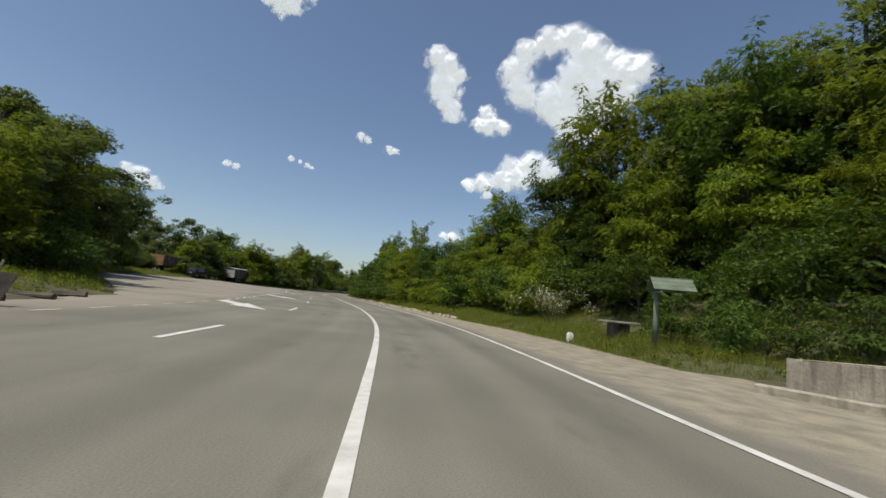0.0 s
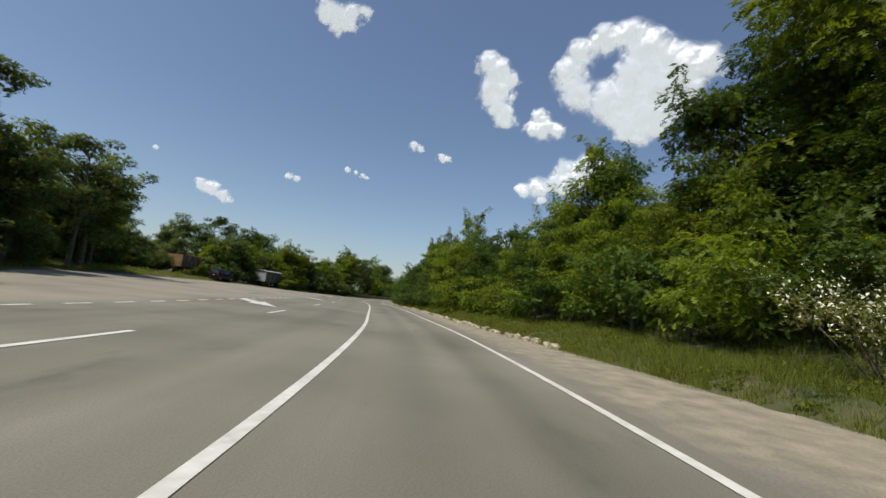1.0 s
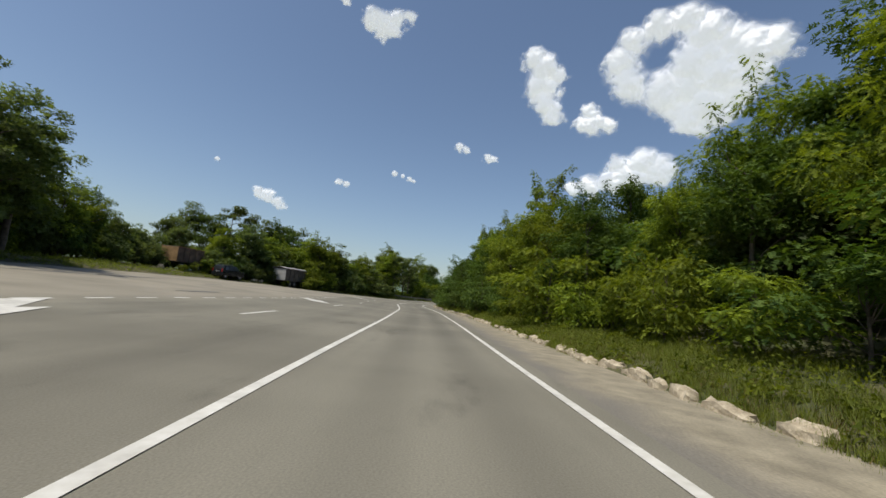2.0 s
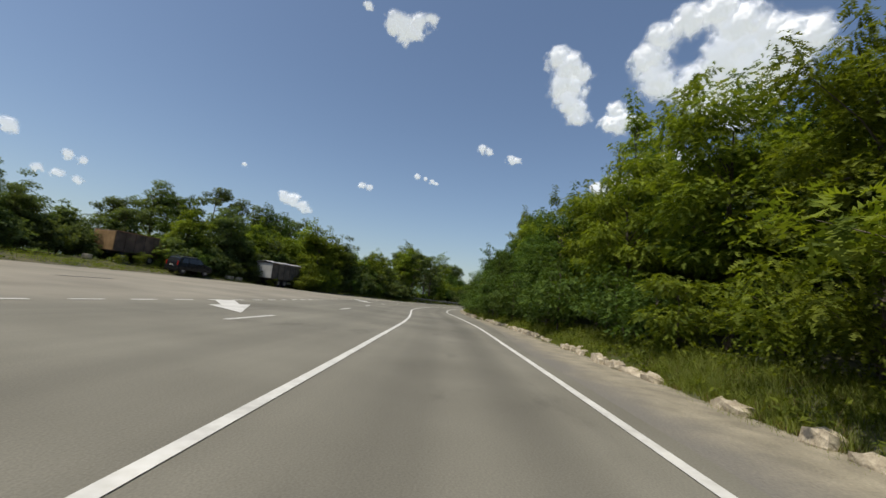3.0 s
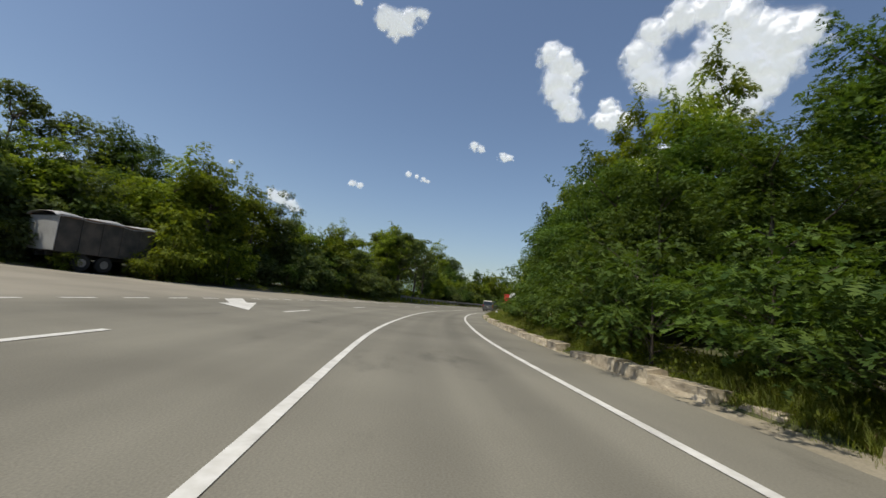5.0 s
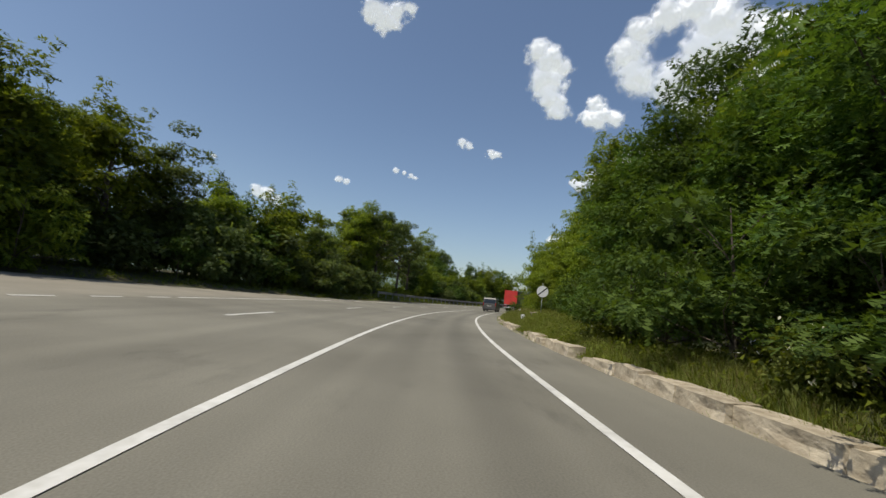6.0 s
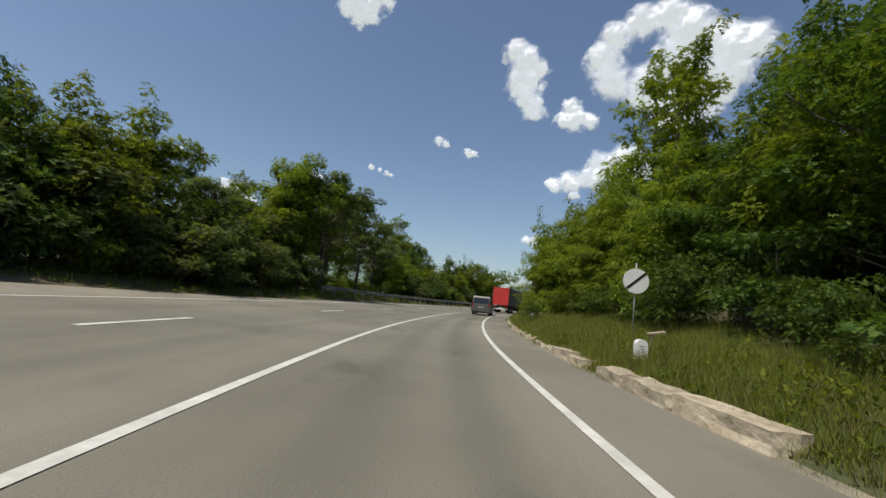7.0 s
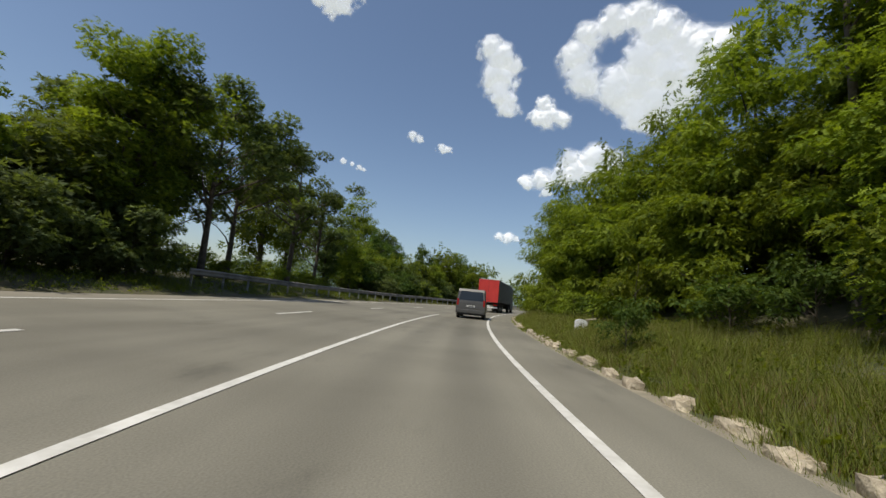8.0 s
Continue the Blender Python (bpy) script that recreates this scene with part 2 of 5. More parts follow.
def verge_at(s):
    """Distance from the solid line to the outer edge of the sandy shoulder."""
    return np.interp(s, [0, 68.2, 69.4, 78, 86, 95, 110, 130, 150, 160, 180, 200, 330], [9.6, 9.6, 6.9, 6.8, 6.2, 5.6, 5.4, 5.5, 5.3, 5.2, 5.0, 5.1, 5.1])


def lot_at(s):
    """Distance from the solid line to the far edge of the asphalt, with the lay-by."""
    return np.interp(s, [0, 55, 72, 80, 88, 98, 110, 120, 135, 148, 159, 167, 173, 178, 187, 196, 330],
                     [8.3, 8.5, 9.3, 10.5, 14, 18.5, 23, 25, 25.5, 24, 20, 15.8, 13.2, 11.3, 9.4, 8.7, 8.4])


def road_z(s, d):
    lean = np.interp(s, [60, 81, 106, 131, 157, 183, 203, 230], [0, 0.01, 0.028, 0.032, 0.042, 0.035, 0.027, 0.02])
    return np.where(d > 0, lean * np.minimum(d, 34), 0) + 0.005 * np.clip(s - 197, 0, 70)


def land_z(x, y):
    s, d = road_coords(x, y)
    e, lot = verge_at(s), lot_at(s)
    out = np.maximum(-d - e - 0.15, 0)
    right = 0.26 * np.clip(out / 1.2, 0, 1) + 0.05 * np.minimum(out, 4) + 0.34 * np.clip(out - 4, 0, 34)
    left = np.clip(d - lot, 0, 4) * 0.12
    z = road_z(s, d) + right + left
    z -= np.where((d > -e - 0.2) & (d < lot + 0.6), 0.10, 0.0)
    x, y = np.ravel(x), np.ravel(y)
    return z + 0.12 * np.sin(x * 0.7 + 1.3 * np.sin(y * 0.31)) * np.clip(np.maximum(out - 1, d - lot - 1), 0, 1)


def ground_at(x, y):
    return float(land_z([x], [y])[0])


# ---- mesh helpers ----
def mesh_object(name, verts, faces, material, parent=None, label="", smooth=False, uv=None, normals=None):
    me = bpy.data.meshes.new(name)
    verts = np.asarray(verts, np.float32)
    faces = np.asarray(faces, np.int32)
    k = faces.shape[1]
    me.vertices.add(len(verts))
    me.vertices.foreach_set("co", verts.ravel())
    me.loops.add(faces.size)
    me.loops.foreach_set("vertex_index", faces.ravel())
    me.polygons.add(len(faces))
    me.polygons.foreach_set("loop_start", np.arange(0, faces.size, k, dtype=np.int32))
    me.polygons.foreach_set("loop_total", np.full(len(faces), k, np.int32))
    if smooth:
        me.polygons.foreach_set("use_smooth", np.ones(len(faces), bool))
    me.update(calc_edges=True)
    me.materials.append(material)
    if normals is not None:
        me.normals_split_custom_set_from_vertices(normals)
    if uv is not None:
        layer = me.uv_layers.new(name="lane")
        layer.data.foreach_set("uv", np.asarray(uv, np.float32)[faces.ravel()].ravel())
    ob = new(name, me)
    if parent:
        ob.parent = parent
    if label:
        tagged(ob, label)
    return ob


def part(name, bm, material, parent=None, label="", smooth=False):
    me = bpy.data.meshes.new(name)
    if smooth:
        for f in bm.faces:
            f.smooth = True
    bm.to_mesh(me)
    bm.free()
    me.materials.append(material)
    ob = new(name, me)
    if parent:
        ob.parent = parent
    if label:
        tagged(ob, label)
    return ob


def empty(name, m, label, category, group="", kind=""):
    ob = new(name)
    ob.matrix_world = m
    return tagged(ob, label, category, group, kind)


def add_box(bm, size, at=(0, 0, 0), turn=(0, 0, 0), bevel=0.0):
    old = set(bm.verts)
    r = bmesh.ops.create_cube(bm, size=1)
    bmesh.ops.scale(bm, vec=size, verts=r["verts"])
    if bevel:
        es = list({e for v in r["verts"] for e in v.link_edges})
        bmesh.ops.bevel(bm, geom=es, offset=bevel, segments=2, affect="EDGES", profile=0.6)
    bmesh.ops.transform(bm, matrix=pose(*at, *turn), verts=[v for v in bm.verts if v not in old])
    return bm


def add_tube(bm, a, b, r0, r1=None, sides=10):
    r1 = r0 if r1 is None else r1
    a, b = Vector(a), Vector(b)
    r = bmesh.ops.create_cone(bm, cap_ends=True, segments=sides, radius1=r0, radius2=r1, depth=(b - a).length)
    m = Matrix.Translation((a + b) / 2) @ (b - a).to_track_quat("Z", "Y").to_matrix().to_4x4()
    bmesh.ops.transform(bm, matrix=m, verts=r["verts"])
    return bm


def strip(name, s0, s1, d0, d1, lift, material, label, category, step=1.0, cols=1, kind="structure", group="", uv=False):
    """A sheet that follows the road between two offsets (numbers or functions of s)."""
    ss = np.r_[np.arange(s0, s1, step), s1]
    lo = d0(ss) if callable(d0) else np.full(len(ss), d0)
    hi = d1(ss) if callable(d1) else np.full(len(ss), d1)
    vs, uvs = [], []
    for j in range(cols + 1):
        d = lo + (hi - lo) * j / cols
        xy = on_road(ss, d)
        vs.append(np.c_[xy, road_z(ss, d) + lift])
        uvs.append(np.c_[ss, d])
    n = len(ss)
    v = np.concatenate(vs)
    i = np.arange(n - 1)
    f = np.concatenate([np.c_[j * n + i, j * n + i + 1, (j + 1) * n + i + 1, (j + 1) * n + i][:, ::-1] for j in range(cols)])
    ob = mesh_object(name, v, f, material, uv=np.concatenate(uvs))
    return tagged(ob, label, category, group, kind)


# ---- ground and road ----
def build_ground():
    near_x, near_y = np.arange(-116, 62, 2.0), np.arange(-60, 300, 2.0)
    far = np.array([6, 14, 30, 60, 120, 250, 500, 1000, 1800, 3000.0])
    xs = np.r_[near_x[0] - far[::-1], near_x, near_x[-1] + far]
    ys = np.r_[near_y[0] - far[::-1], near_y, near_y[-1] + far]
    gx, gy = np.meshgrid(xs, ys)
    s, d = road_coords(gx, gy)
    e = verge_at(s)
    z = land_z(gx, gy) - np.where((d < -e) & (d > -e - 6), 0.25, 0.0)
    nx, ny = len(xs), len(ys)
    i = (np.arange(ny - 1)[:, None] * nx + np.arange(nx - 1)[None]).ravel()
    f = np.c_[i, i + 1, i + nx + 1, i + nx]
    return tagged(mesh_object("ground", np.c_[gx.ravel(), gy.ravel(), z], f, LITTER, smooth=True), "uneven dark earth under grass and trees", "ground", kind="structure")


build_ground()


def build_verge():
    """The bank beside the shoulder, close enough to be seen in relief."""
    ss = np.arange(40, END - 2, 0.5)
    cols = [np.concatenate([[0.0], np.linspace(0.2, 2.6, 9), np.linspace(3.2, 6.4, 5)])][0]
    vs = []
    for c in cols:
        d = -verge_at(ss) - c
        xy = on_road(ss, d)
        rough = np.array([noise.fractal(Vector((x * 1.7, y * 1.7, 3)), 0.9, 2.1, 4) for x, y in xy]) * 0.07 * min(c / 0.6, 1)
        vs.append(np.c_[xy, land_z(xy[:, 0], xy[:, 1]) + rough - (0.12 if c < 0.1 else 0.0)])
    n, i = len(ss), np.arange(len(ss) - 1)
    f = np.concatenate([np.c_[j * n + i, j * n + i + 1, (j + 1) * n + i + 1, (j + 1) * n + i] for j in range(len(cols) - 1)])
    return tagged(mesh_object("verge", np.concatenate(vs), f, EARTH, smooth=True), "rough grassy bank of bare earth beside the shoulder", "verge", kind="structure")


build_verge()


def build_road():
    """The asphalt, in columns that break where the cross fall and the paint lie."""
    ss = np.arange(0, END - 1, 1.0)
    right = np.interp(ss, [0, 118, 150], [0, 0, 1]) * (verge_at(ss) - 0.1 - 3.85) + 3.85
    lot = lot_at(ss)
    cols = [-right, np.full(len(ss), -3.5), np.full(len(ss), -1.75), ss * 0, ss * 0 + 1.8, ss * 0 + 3.6, ss * 0 + 5.4, ss * 0 + 7.3] + [7.3 + (lot - 7.3) * u for u in (0.25, 0.5, 0.75, 1)]
    v = np.concatenate([np.c_[on_road(ss, d), road_z(ss, d)] for d in cols])
    uv = np.concatenate([np.c_[ss, d] for d in cols])
    n, i = len(ss), np.arange(len(ss) - 1)
    f = np.concatenate([np.c_[j * n + i, (j + 1) * n + i, (j + 1) * n + i + 1, j * n + i + 1][:, ::-1] for j in range(len(cols) - 1)])
    return tagged(mesh_object("road", v, f, ASPHALT, uv=uv), "worn pale grey asphalt road widening into a lay-by", "road", kind="structure")


build_road()
strip("shoulder", 0, END - 1, lambda s: -verge_at(s) - 0.5, -3.7, -0.02, GRAVEL, "sandy gravel shoulder along the asphalt", "shoulder", cols=3)

strip("centre_line", 0, 215, -0.065, 0.065, 0.008, PAINT, "solid white line painted on the asphalt", "road marking", group="road markings")
strip("edge_line", 0, END - 1, -3.565, -3.435, 0.008, PAINT, "solid white edge line painted on the asphalt", "road marking", group="road markings")
for s in (55.7, 67.8, 79.9, 91.6, 104.0, 117.5, 130.0, 141.4, 152.9, 164.4, 176.4, 188.2, 199.2, 211, 223, 235):
    strip("lane_dash", s, s + 3.0, 3.53, 3.67, 0.008, PAINT, "white dash between two lanes of the road", "road marking", step=0.5, group="lane dashes")
FADED = surface("faded_paint", (0.27, 0.25, 0.19), (0.44, 0.41, 0.33), 2.5, 9, 0.8, 0.2, grain_mix=0.4)
for s in np.arange(62, 168, 2.05):
    strip("edge_dash", s, s + 1.05, 7.23, 7.37, 0.008, FADED if s < 84 else PAINT, "faded short dash along the edge of the lay-by" if s < 84 else "short white dash along the edge of the lay-by", "road marking", step=0.5, group="edge dashes")
strip("far_edge_line", 168, END - 1, 7.23, 7.37, 0.008, PAINT, "solid white line along the far edge of the road", "road marking", group="road markings")


def sheet_on_road(name, outline, lift, material, label, category, group=""):
    """A flat painted or poured patch with the given outline in metres along and across the road."""
    o = np.array(outline, float)
    bm = bmesh.new()
    vs = [bm.verts.new((*on_road(a, d), float(road_z(a, d)) + lift)) for a, d in o]
    bm.faces.new(vs)
    bmesh.ops.triangulate(bm, faces=bm.faces[:])
    bmesh.ops.recalc_face_normals(bm, faces=bm.faces[:])
    if bm.faces[:][0].normal.z < 0:
        bmesh.ops.reverse_faces(bm, faces=bm.faces[:])
    return tagged(part(name, bm, material), label, category, group, "structure")


ARROW = [(0, 4.3), (1.4, 6.05), (2.1, 6.0), (4.0, 7.2), (5.6, 7.2), (3.4, 5.95), (4.1, 5.85)]
for s in (78.5, 96.2, 119.8, 151.6):
    sheet_on_road("lane_arrow", [(s + a, d) for a, d in ARROW], 0.012, PAINT, "white merging arrow painted on the asphalt", "road marking", "lane arrows")

TAR = surface("tar_patch", (0.095, 0.090, 0.080), (0.145, 0.137, 0.120), 1.2, 30, 0.7, 0.3)
random.seed(3)
for s, d, ln, wd in ((117, 18.2, 9, 0.40), (122.5, 18.9, 6, 0.28), (114, 9.8, 4.5, 0.22), (128, 15.5, 4, 0.2)):
    p1, p2 = random.uniform(0, 6), random.uniform(0, 6)
    swell = lambda a: 1 + 0.16 * math.sin(2 * a + p1) + 0.09 * math.sin(5 * a + p2)
    ring = [(s + ln * 0.5 * math.cos(a) * swell(a), d + wd * math.sin(a) * swell(a + 0.4)) for a in np.linspace(0, 2 * math.pi, 41)[:-1]]
    sheet_on_road("tar_patch", ring, 0.012, TAR, "dark irregular tar repair on the asphalt", "tar patch", "tar patches")

# ---- trees ----
def tube_arrays(points, radii, sides=6):
    p = np.asarray(points, float)
    t = np.gradient(p, axis=0)
    t /= np.linalg.norm(t, axis=1)[:, None] + 1e-9
    ref = np.where(np.abs(t[:, 2:3]) > 0.9, np.array([[1.0, 0, 0]]), np.array([[0, 0, 1.0]]))
    a = np.cross(t, ref)
    a /= np.linalg.norm(a, axis=1)[:, None] + 1e-9
    b = np.cross(t, a)
    ang = np.linspace(0, 2 * np.pi, sides, endpoint=False)
    ring = (a[:, None] * np.cos(ang)[None, :, None] + b[:, None] * np.sin(ang)[None, :, None]) * np.asarray(radii)[:, None, None]
    v = (p[:, None] + ring).reshape(-1, 3)
    f = []
    for i in range(len(p) - 1):
        for j in range(sides):
            k = (j + 1) % sides
            f.append((i * sides + j, i * sides + k, (i + 1) * sides + k, (i + 1) * sides + j))
    return v, np.array(f)


def sprays(rng, centres, radii, count, size, pairs=5, droop=0.28, flat=0.55):
    """Leafy sprays on the outside of clumps: leaflets in pairs along a bending stalk, each spray in one piece.
    Gives vertices, triangles, and normals that swell with the clump."""
    n = len(centres) * count
    c, r = np.repeat(centres, count, 0), np.repeat(radii, count)[:, None]
    off = rng.normal(size=(n, 3))
    off[:, 2] = off[:, 2] * 0.8 + 0.25
    off /= np.linalg.norm(off, axis=1)[:, None]
    out = off.copy()
    p = c + off * rng.uniform(0.05, 1, (n, 1)) ** 0.45 * r * np.array([1, 1, flat])
    along = out * np.array([1, 1, 0.45]) + rng.normal(size=(n, 3)) * np.array([0.42, 0.42, 0.26])
    along[:, 2] -= droop
    along /= np.linalg.norm(along, axis=1)[:, None]
    side = np.cross(along, rng.normal(size=(n, 3)) * 0.34 + np.array([0, 0, 1.0]))
    side /= np.linalg.norm(side, axis=1)[:, None] + 1e-6
    up = np.cross(side, along)
    ln = size * rng.uniform(0.7, 1.3, (n, 1))
    step = ln * 0.62
    stalk = [p + along * step * k + np.array([0, 0, -0.05]) * ln * k * k * (0.5 + droop) for k in range(pairs + 1)]
    tips = []
    for k in range(pairs):
        taper = 0.65 + 0.5 * math.sin(math.pi * (k + 0.6) / (pairs + 0.4))
        for way in (-1, 1):
            d = along * 0.75 + side * way + up * rng.uniform(-0.15, 0.4, (n, 1)) + rng.normal(size=(n, 3)) * 0.16
            tips.append(stalk[k] + d * ln * taper * rng.uniform(0.65, 1.1, (n, 1)))
    tips.append(stalk[-1] + along * ln * 0.9)
    v = np.stack(stalk + tips, 1)
    m = v.shape[1]
    tri = [(k, k + 1, pairs + 1 + 2 * k) for k in range(pairs)] + [(k + 1, k, pairs + 2 + 2 * k) for k in range(pairs)] + [(pairs - 1, pairs, m - 1)]
    f = (np.arange(n)[:, None, None] * m + np.array(tri)[None]).reshape(-1, 3)
    nrm = up * 0.75 + out * 0.45 + rng.normal(size=(n, 3)) * 0.10
    nrm /= np.linalg.norm(nrm, axis=1)[:, None] + 1e-6
    return v.reshape(-1, 3), f, np.repeat(nrm, m, 0)


def leaves(rng, centres, radii, count, size, droop=0.3, fine=True):
    """Folded leaf blades scattered through clumps: vertices, triangles, and normals that swell with the clump."""
    n = len(centres) * count
    c = np.repeat(centres, count, 0)
    r = np.repeat(radii, count)[:, None]
    off = rng.normal(size=(n, 3))
    off /= np.linalg.norm(off, axis=1)[:, None]
    off *= rng.uniform(0.15, 1, (n, 1)) ** 0.6 * r * np.array([1, 1, 0.6])
    p = c + off
    out = off / (np.linalg.norm(off, axis=1)[:, None] + 1e-6)
    along = out * 0.7 + rng.normal(size=(n, 3)) * 0.6
    along[:, 2] -= droop
    along /= np.linalg.norm(along, axis=1)[:, None]
    side = np.cross(along, rng.normal(size=(n, 3)) * 0.45 + np.array([0, 0, 1.0]))
    side /= np.linalg.norm(side, axis=1)[:, None] + 1e-6
    up = np.cross(side, along)
    turn = np.where((up * (out + np.array([0, 0, 0.3]))).sum(1) < 0, -1.0, 1.0)[:, None]
    side, up = side * turn, up * turn
    ln = size * rng.uniform(0.6, 1.3, (n, 1))
    w = ln * rng.uniform(0.24, 0.36, (n, 1))
    mid = p + along * ln * 0.45
    nrm = up * 0.6 + out * 0.5 + np.array([0, 0, 0.15])
    nrm /= np.linalg.norm(nrm, axis=1)[:, None] + 1e-6
    if not fine:
        v = np.stack([p - side * w, p + side * w, p + along * ln], 1).reshape(-1, 3)
        return v, np.arange(3 * n).reshape(-1, 3), np.repeat(nrm, 3, 0)
    v = np.stack([p, mid + side * w + up * w * 0.3, p + along * ln, mid - side * w + up * w * 0.3], 1).reshape(-1, 3)
    b = np.arange(n)[:, None] * 4
    f = np.concatenate([b + np.array([[0, 1, 2]]), b + np.array([[0, 2, 3]])])
    return v, f, np.repeat(nrm, 4, 0)


def tree(name, seed, height, spread, base, clumps, count, leaf, leafy, bark_r, label, category, clump_r=(0.75, 1.25), gap=0.45, pairs=5, shoots=0):
    """A tapered trunk, limbs that end in clumps of leaves, and a crown of single leaves. Stands at the origin."""
    rng = np.random.default_rng(seed)
    cz, rz = (base + height) / 2, (height - base) / 2
    cs = []
    while len(cs) < clumps:
        u = rng.normal(size=3)
        u /= np.linalg.norm(u)
        k = rng.uniform(gap, 1.0)
        c = np.array([u[0] * spread * k, u[1] * spread * k, cz + u[2] * rz * k])
        lump = 0.8 + 0.35 * math.sin(3 * math.atan2(u[1], u[0]) + seed) * (0.4 + abs(u[2]))
        c[:2] *= lump
        cs.append(c)
    cs = np.array(cs)
    rs = rng.uniform(*clump_r, len(cs)) * (0.7 + 0.3 * spread / 3)
    root = empty(name, Matrix(), label, category)
    top = height * 0.82
    zs = np.linspace(-0.4, top, 7)
    wig = np.cumsum(rng.normal(size=(7, 2)) * 0.05 * height / 8, 0)
    pts = np.c_[wig - wig[0], zs]
    v, f = tube_arrays(pts, bark_r * (1.12 - np.linspace(0, 1, 7)) ** 0.9, 7)
    vs, fs, k = [v], [f], len(v)
    for c in cs[:: max(1, len(cs) // 15)]:
        z0 = min(max(c[2] - rng.uniform(0.3, 0.6) * (abs(c[0]) + abs(c[1])) - 0.3, 0.12 * height), top * 0.95)
        a = np.array([np.interp(z0, zs, pts[:, 0]), np.interp(z0, zs, pts[:, 1]), z0])
        m = (a + c) / 2 + rng.normal(size=3) * 0.12 * np.linalg.norm(c - a)
        u = np.linspace(0, 1, 4)[:, None]
        line = (1 - u) ** 2 * a + 2 * u * (1 - u) * m + u * u * c
        v, f = tube_arrays(line, np.linspace(bark_r * 0.36, bark_r * 0.07, 4), 4)
        vs.append(v)
        fs.append(f + k)
        k += len(v)
    mesh_object("trunk", np.concatenate(vs), np.concatenate(fs), BARK, root, smooth=True)
    if shoots:
        # long leaders that stand out of the top
        tops = cs[np.argsort(-cs[:, 2])[:max(shoots, 1) * 2]][::2]
        lead = np.concatenate([t + np.c_[np.linspace(0, 0.5, 6) * rng.normal(), np.linspace(0, 0.5, 6) * rng.normal(), np.linspace(0.2, rng.uniform(0.9, 1.7), 6)] for t in tops])
        cs, rs = np.concatenate([cs, lead]), np.r_[rs, np.full(len(lead), 0.22)]
    per = np.maximum((count * np.clip(rs / np.mean(clump_r), 0.25, 1.3) ** 2).astype(int), 4)
    few = [sprays(rng, cs[per == q], rs[per == q], int(q), leaf, pairs) for q in np.unique(per)]
    v, nrm = np.concatenate([a for a, _, _ in few]), np.concatenate([c for _, _, c in few])
    start = np.cumsum([0] + [len(a) for a, _, _ in few])
    f = np.concatenate([b + q for (_, b, _), q in zip(few, start)])
    v[:, 2] = np.maximum(v[:, 2], 0.05)
    mesh_object("crown", v, f, leafy, root, smooth=True, normals=nrm)
    return root


class Nursery:
    """Keeps the trees that were built; the first one placed is the tree itself, later ones are copies."""

    def __init__(self):
        self.stock, self.used = {}, set()

    def add(self, kind, *trees):
        self.stock[kind] = list(trees)

    def place(self, kind, x, y, scale=1.0, turn=0.0, stretch=1.0, sink=0.0, which=None):
        pool = self.stock[kind]
        ob = pool[(which if which is not None else random.randrange(len(pool))) % len(pool)]
        m = pose(x, y, ground_at(x, y) - sink, 0, 0, turn) @ Matrix.Diagonal((scale, scale, scale * stretch, 1))
        if ob.name not in self.used:
            self.used.add(ob.name)
            ob.matrix_world = m
            return ob
        c = copy_thing(ob, pose(0, 0, 0))
        c.matrix_basis = m
        return c

yard = Nursery()
FEATHER, DENSE, OAK = "tall light-green locust tree with airy feathery leaves", "dense mid-green broadleaf tree on the bank", "dark green oak tree with bare limbs showing"
yard.add("locust", *[tree("locust_tree", 10 + i, 8, 2.6, 0.8, 60, 118, 0.067, LEAF_LIGHT, 0.12, FEATHER, "tree", (0.5, 0.95), shoots=6) for i in range(4)])
yard.add("broad", *[tree("broadleaf_tree", 30 + i, 8, 2.9, 0.5, 60, 175, 0.076, LEAF_MID, 0.15, DENSE, "tree", (0.55, 1.0), pairs=3, shoots=3) for i in range(4)])
yard.add("hedge", *[tree("hedge_tree", 46 + i, 8, 2.9, 0.5, 56, 84, 0.122, LEAF_LIGHT, 0.15, "leafy hedgerow tree with sunlit yellow-green top", "tree", (0.55, 1.0), pairs=3, shoots=4) for i in range(3)])
yard.add("back", *[tree("woodland_tree", 40 + i, 10, 3.6, 0.8, 60, 150, 0.090, LEAF_MID, 0.18, "tall broadleaf tree in the wood behind", "tree", (0.65, 1.15), pairs=4, shoots=5) for i in range(3)])
yard.add("dark", *[tree("oak_tree", 50 + i, 12, 4.0, 1.4, 62, 84, 0.175, LEAF_DARK, 0.26, OAK, "tree", (0.6, 1.15), gap=0.45, pairs=2) for i in range(4)])
yard.add("open", *[tree("oak_tree", 60 + i, 12, 4.6, 3.0, 40, 100, 0.16, LEAF_DARK, 0.21, "spreading oak tree with sky showing between its limbs", "tree", (0.5, 0.95), gap=0.7, pairs=2) for i in range(2)])
yard.add("thin", *[tree("slender_tree", 64 + i, 11, 1.7, 3.5, 32, 58, 0.092, LEAF_LIGHT, 0.12, "slender tall tree with tufts of leaves", "tree", (0.4, 0.7), pairs=4, shoots=3) for i in range(2)])
yard.add("bush", *[tree("bush", 70 + i, 3.0, 1.8, 0.05, 32, 60, 0.068, LEAF_MID, 0.045, "leafy green bush spreading down to the grass", "bush", (0.4, 0.75), pairs=4) for i in range(3)],
         *[tree("bush", 80 + i, 3.0, 1.8, 0.05, 32, 60, 0.064, LEAF_LIGHT, 0.045, "yellow-green bush spreading down to the grass", "bush", (0.4, 0.75), pairs=5) for i in range(3)])
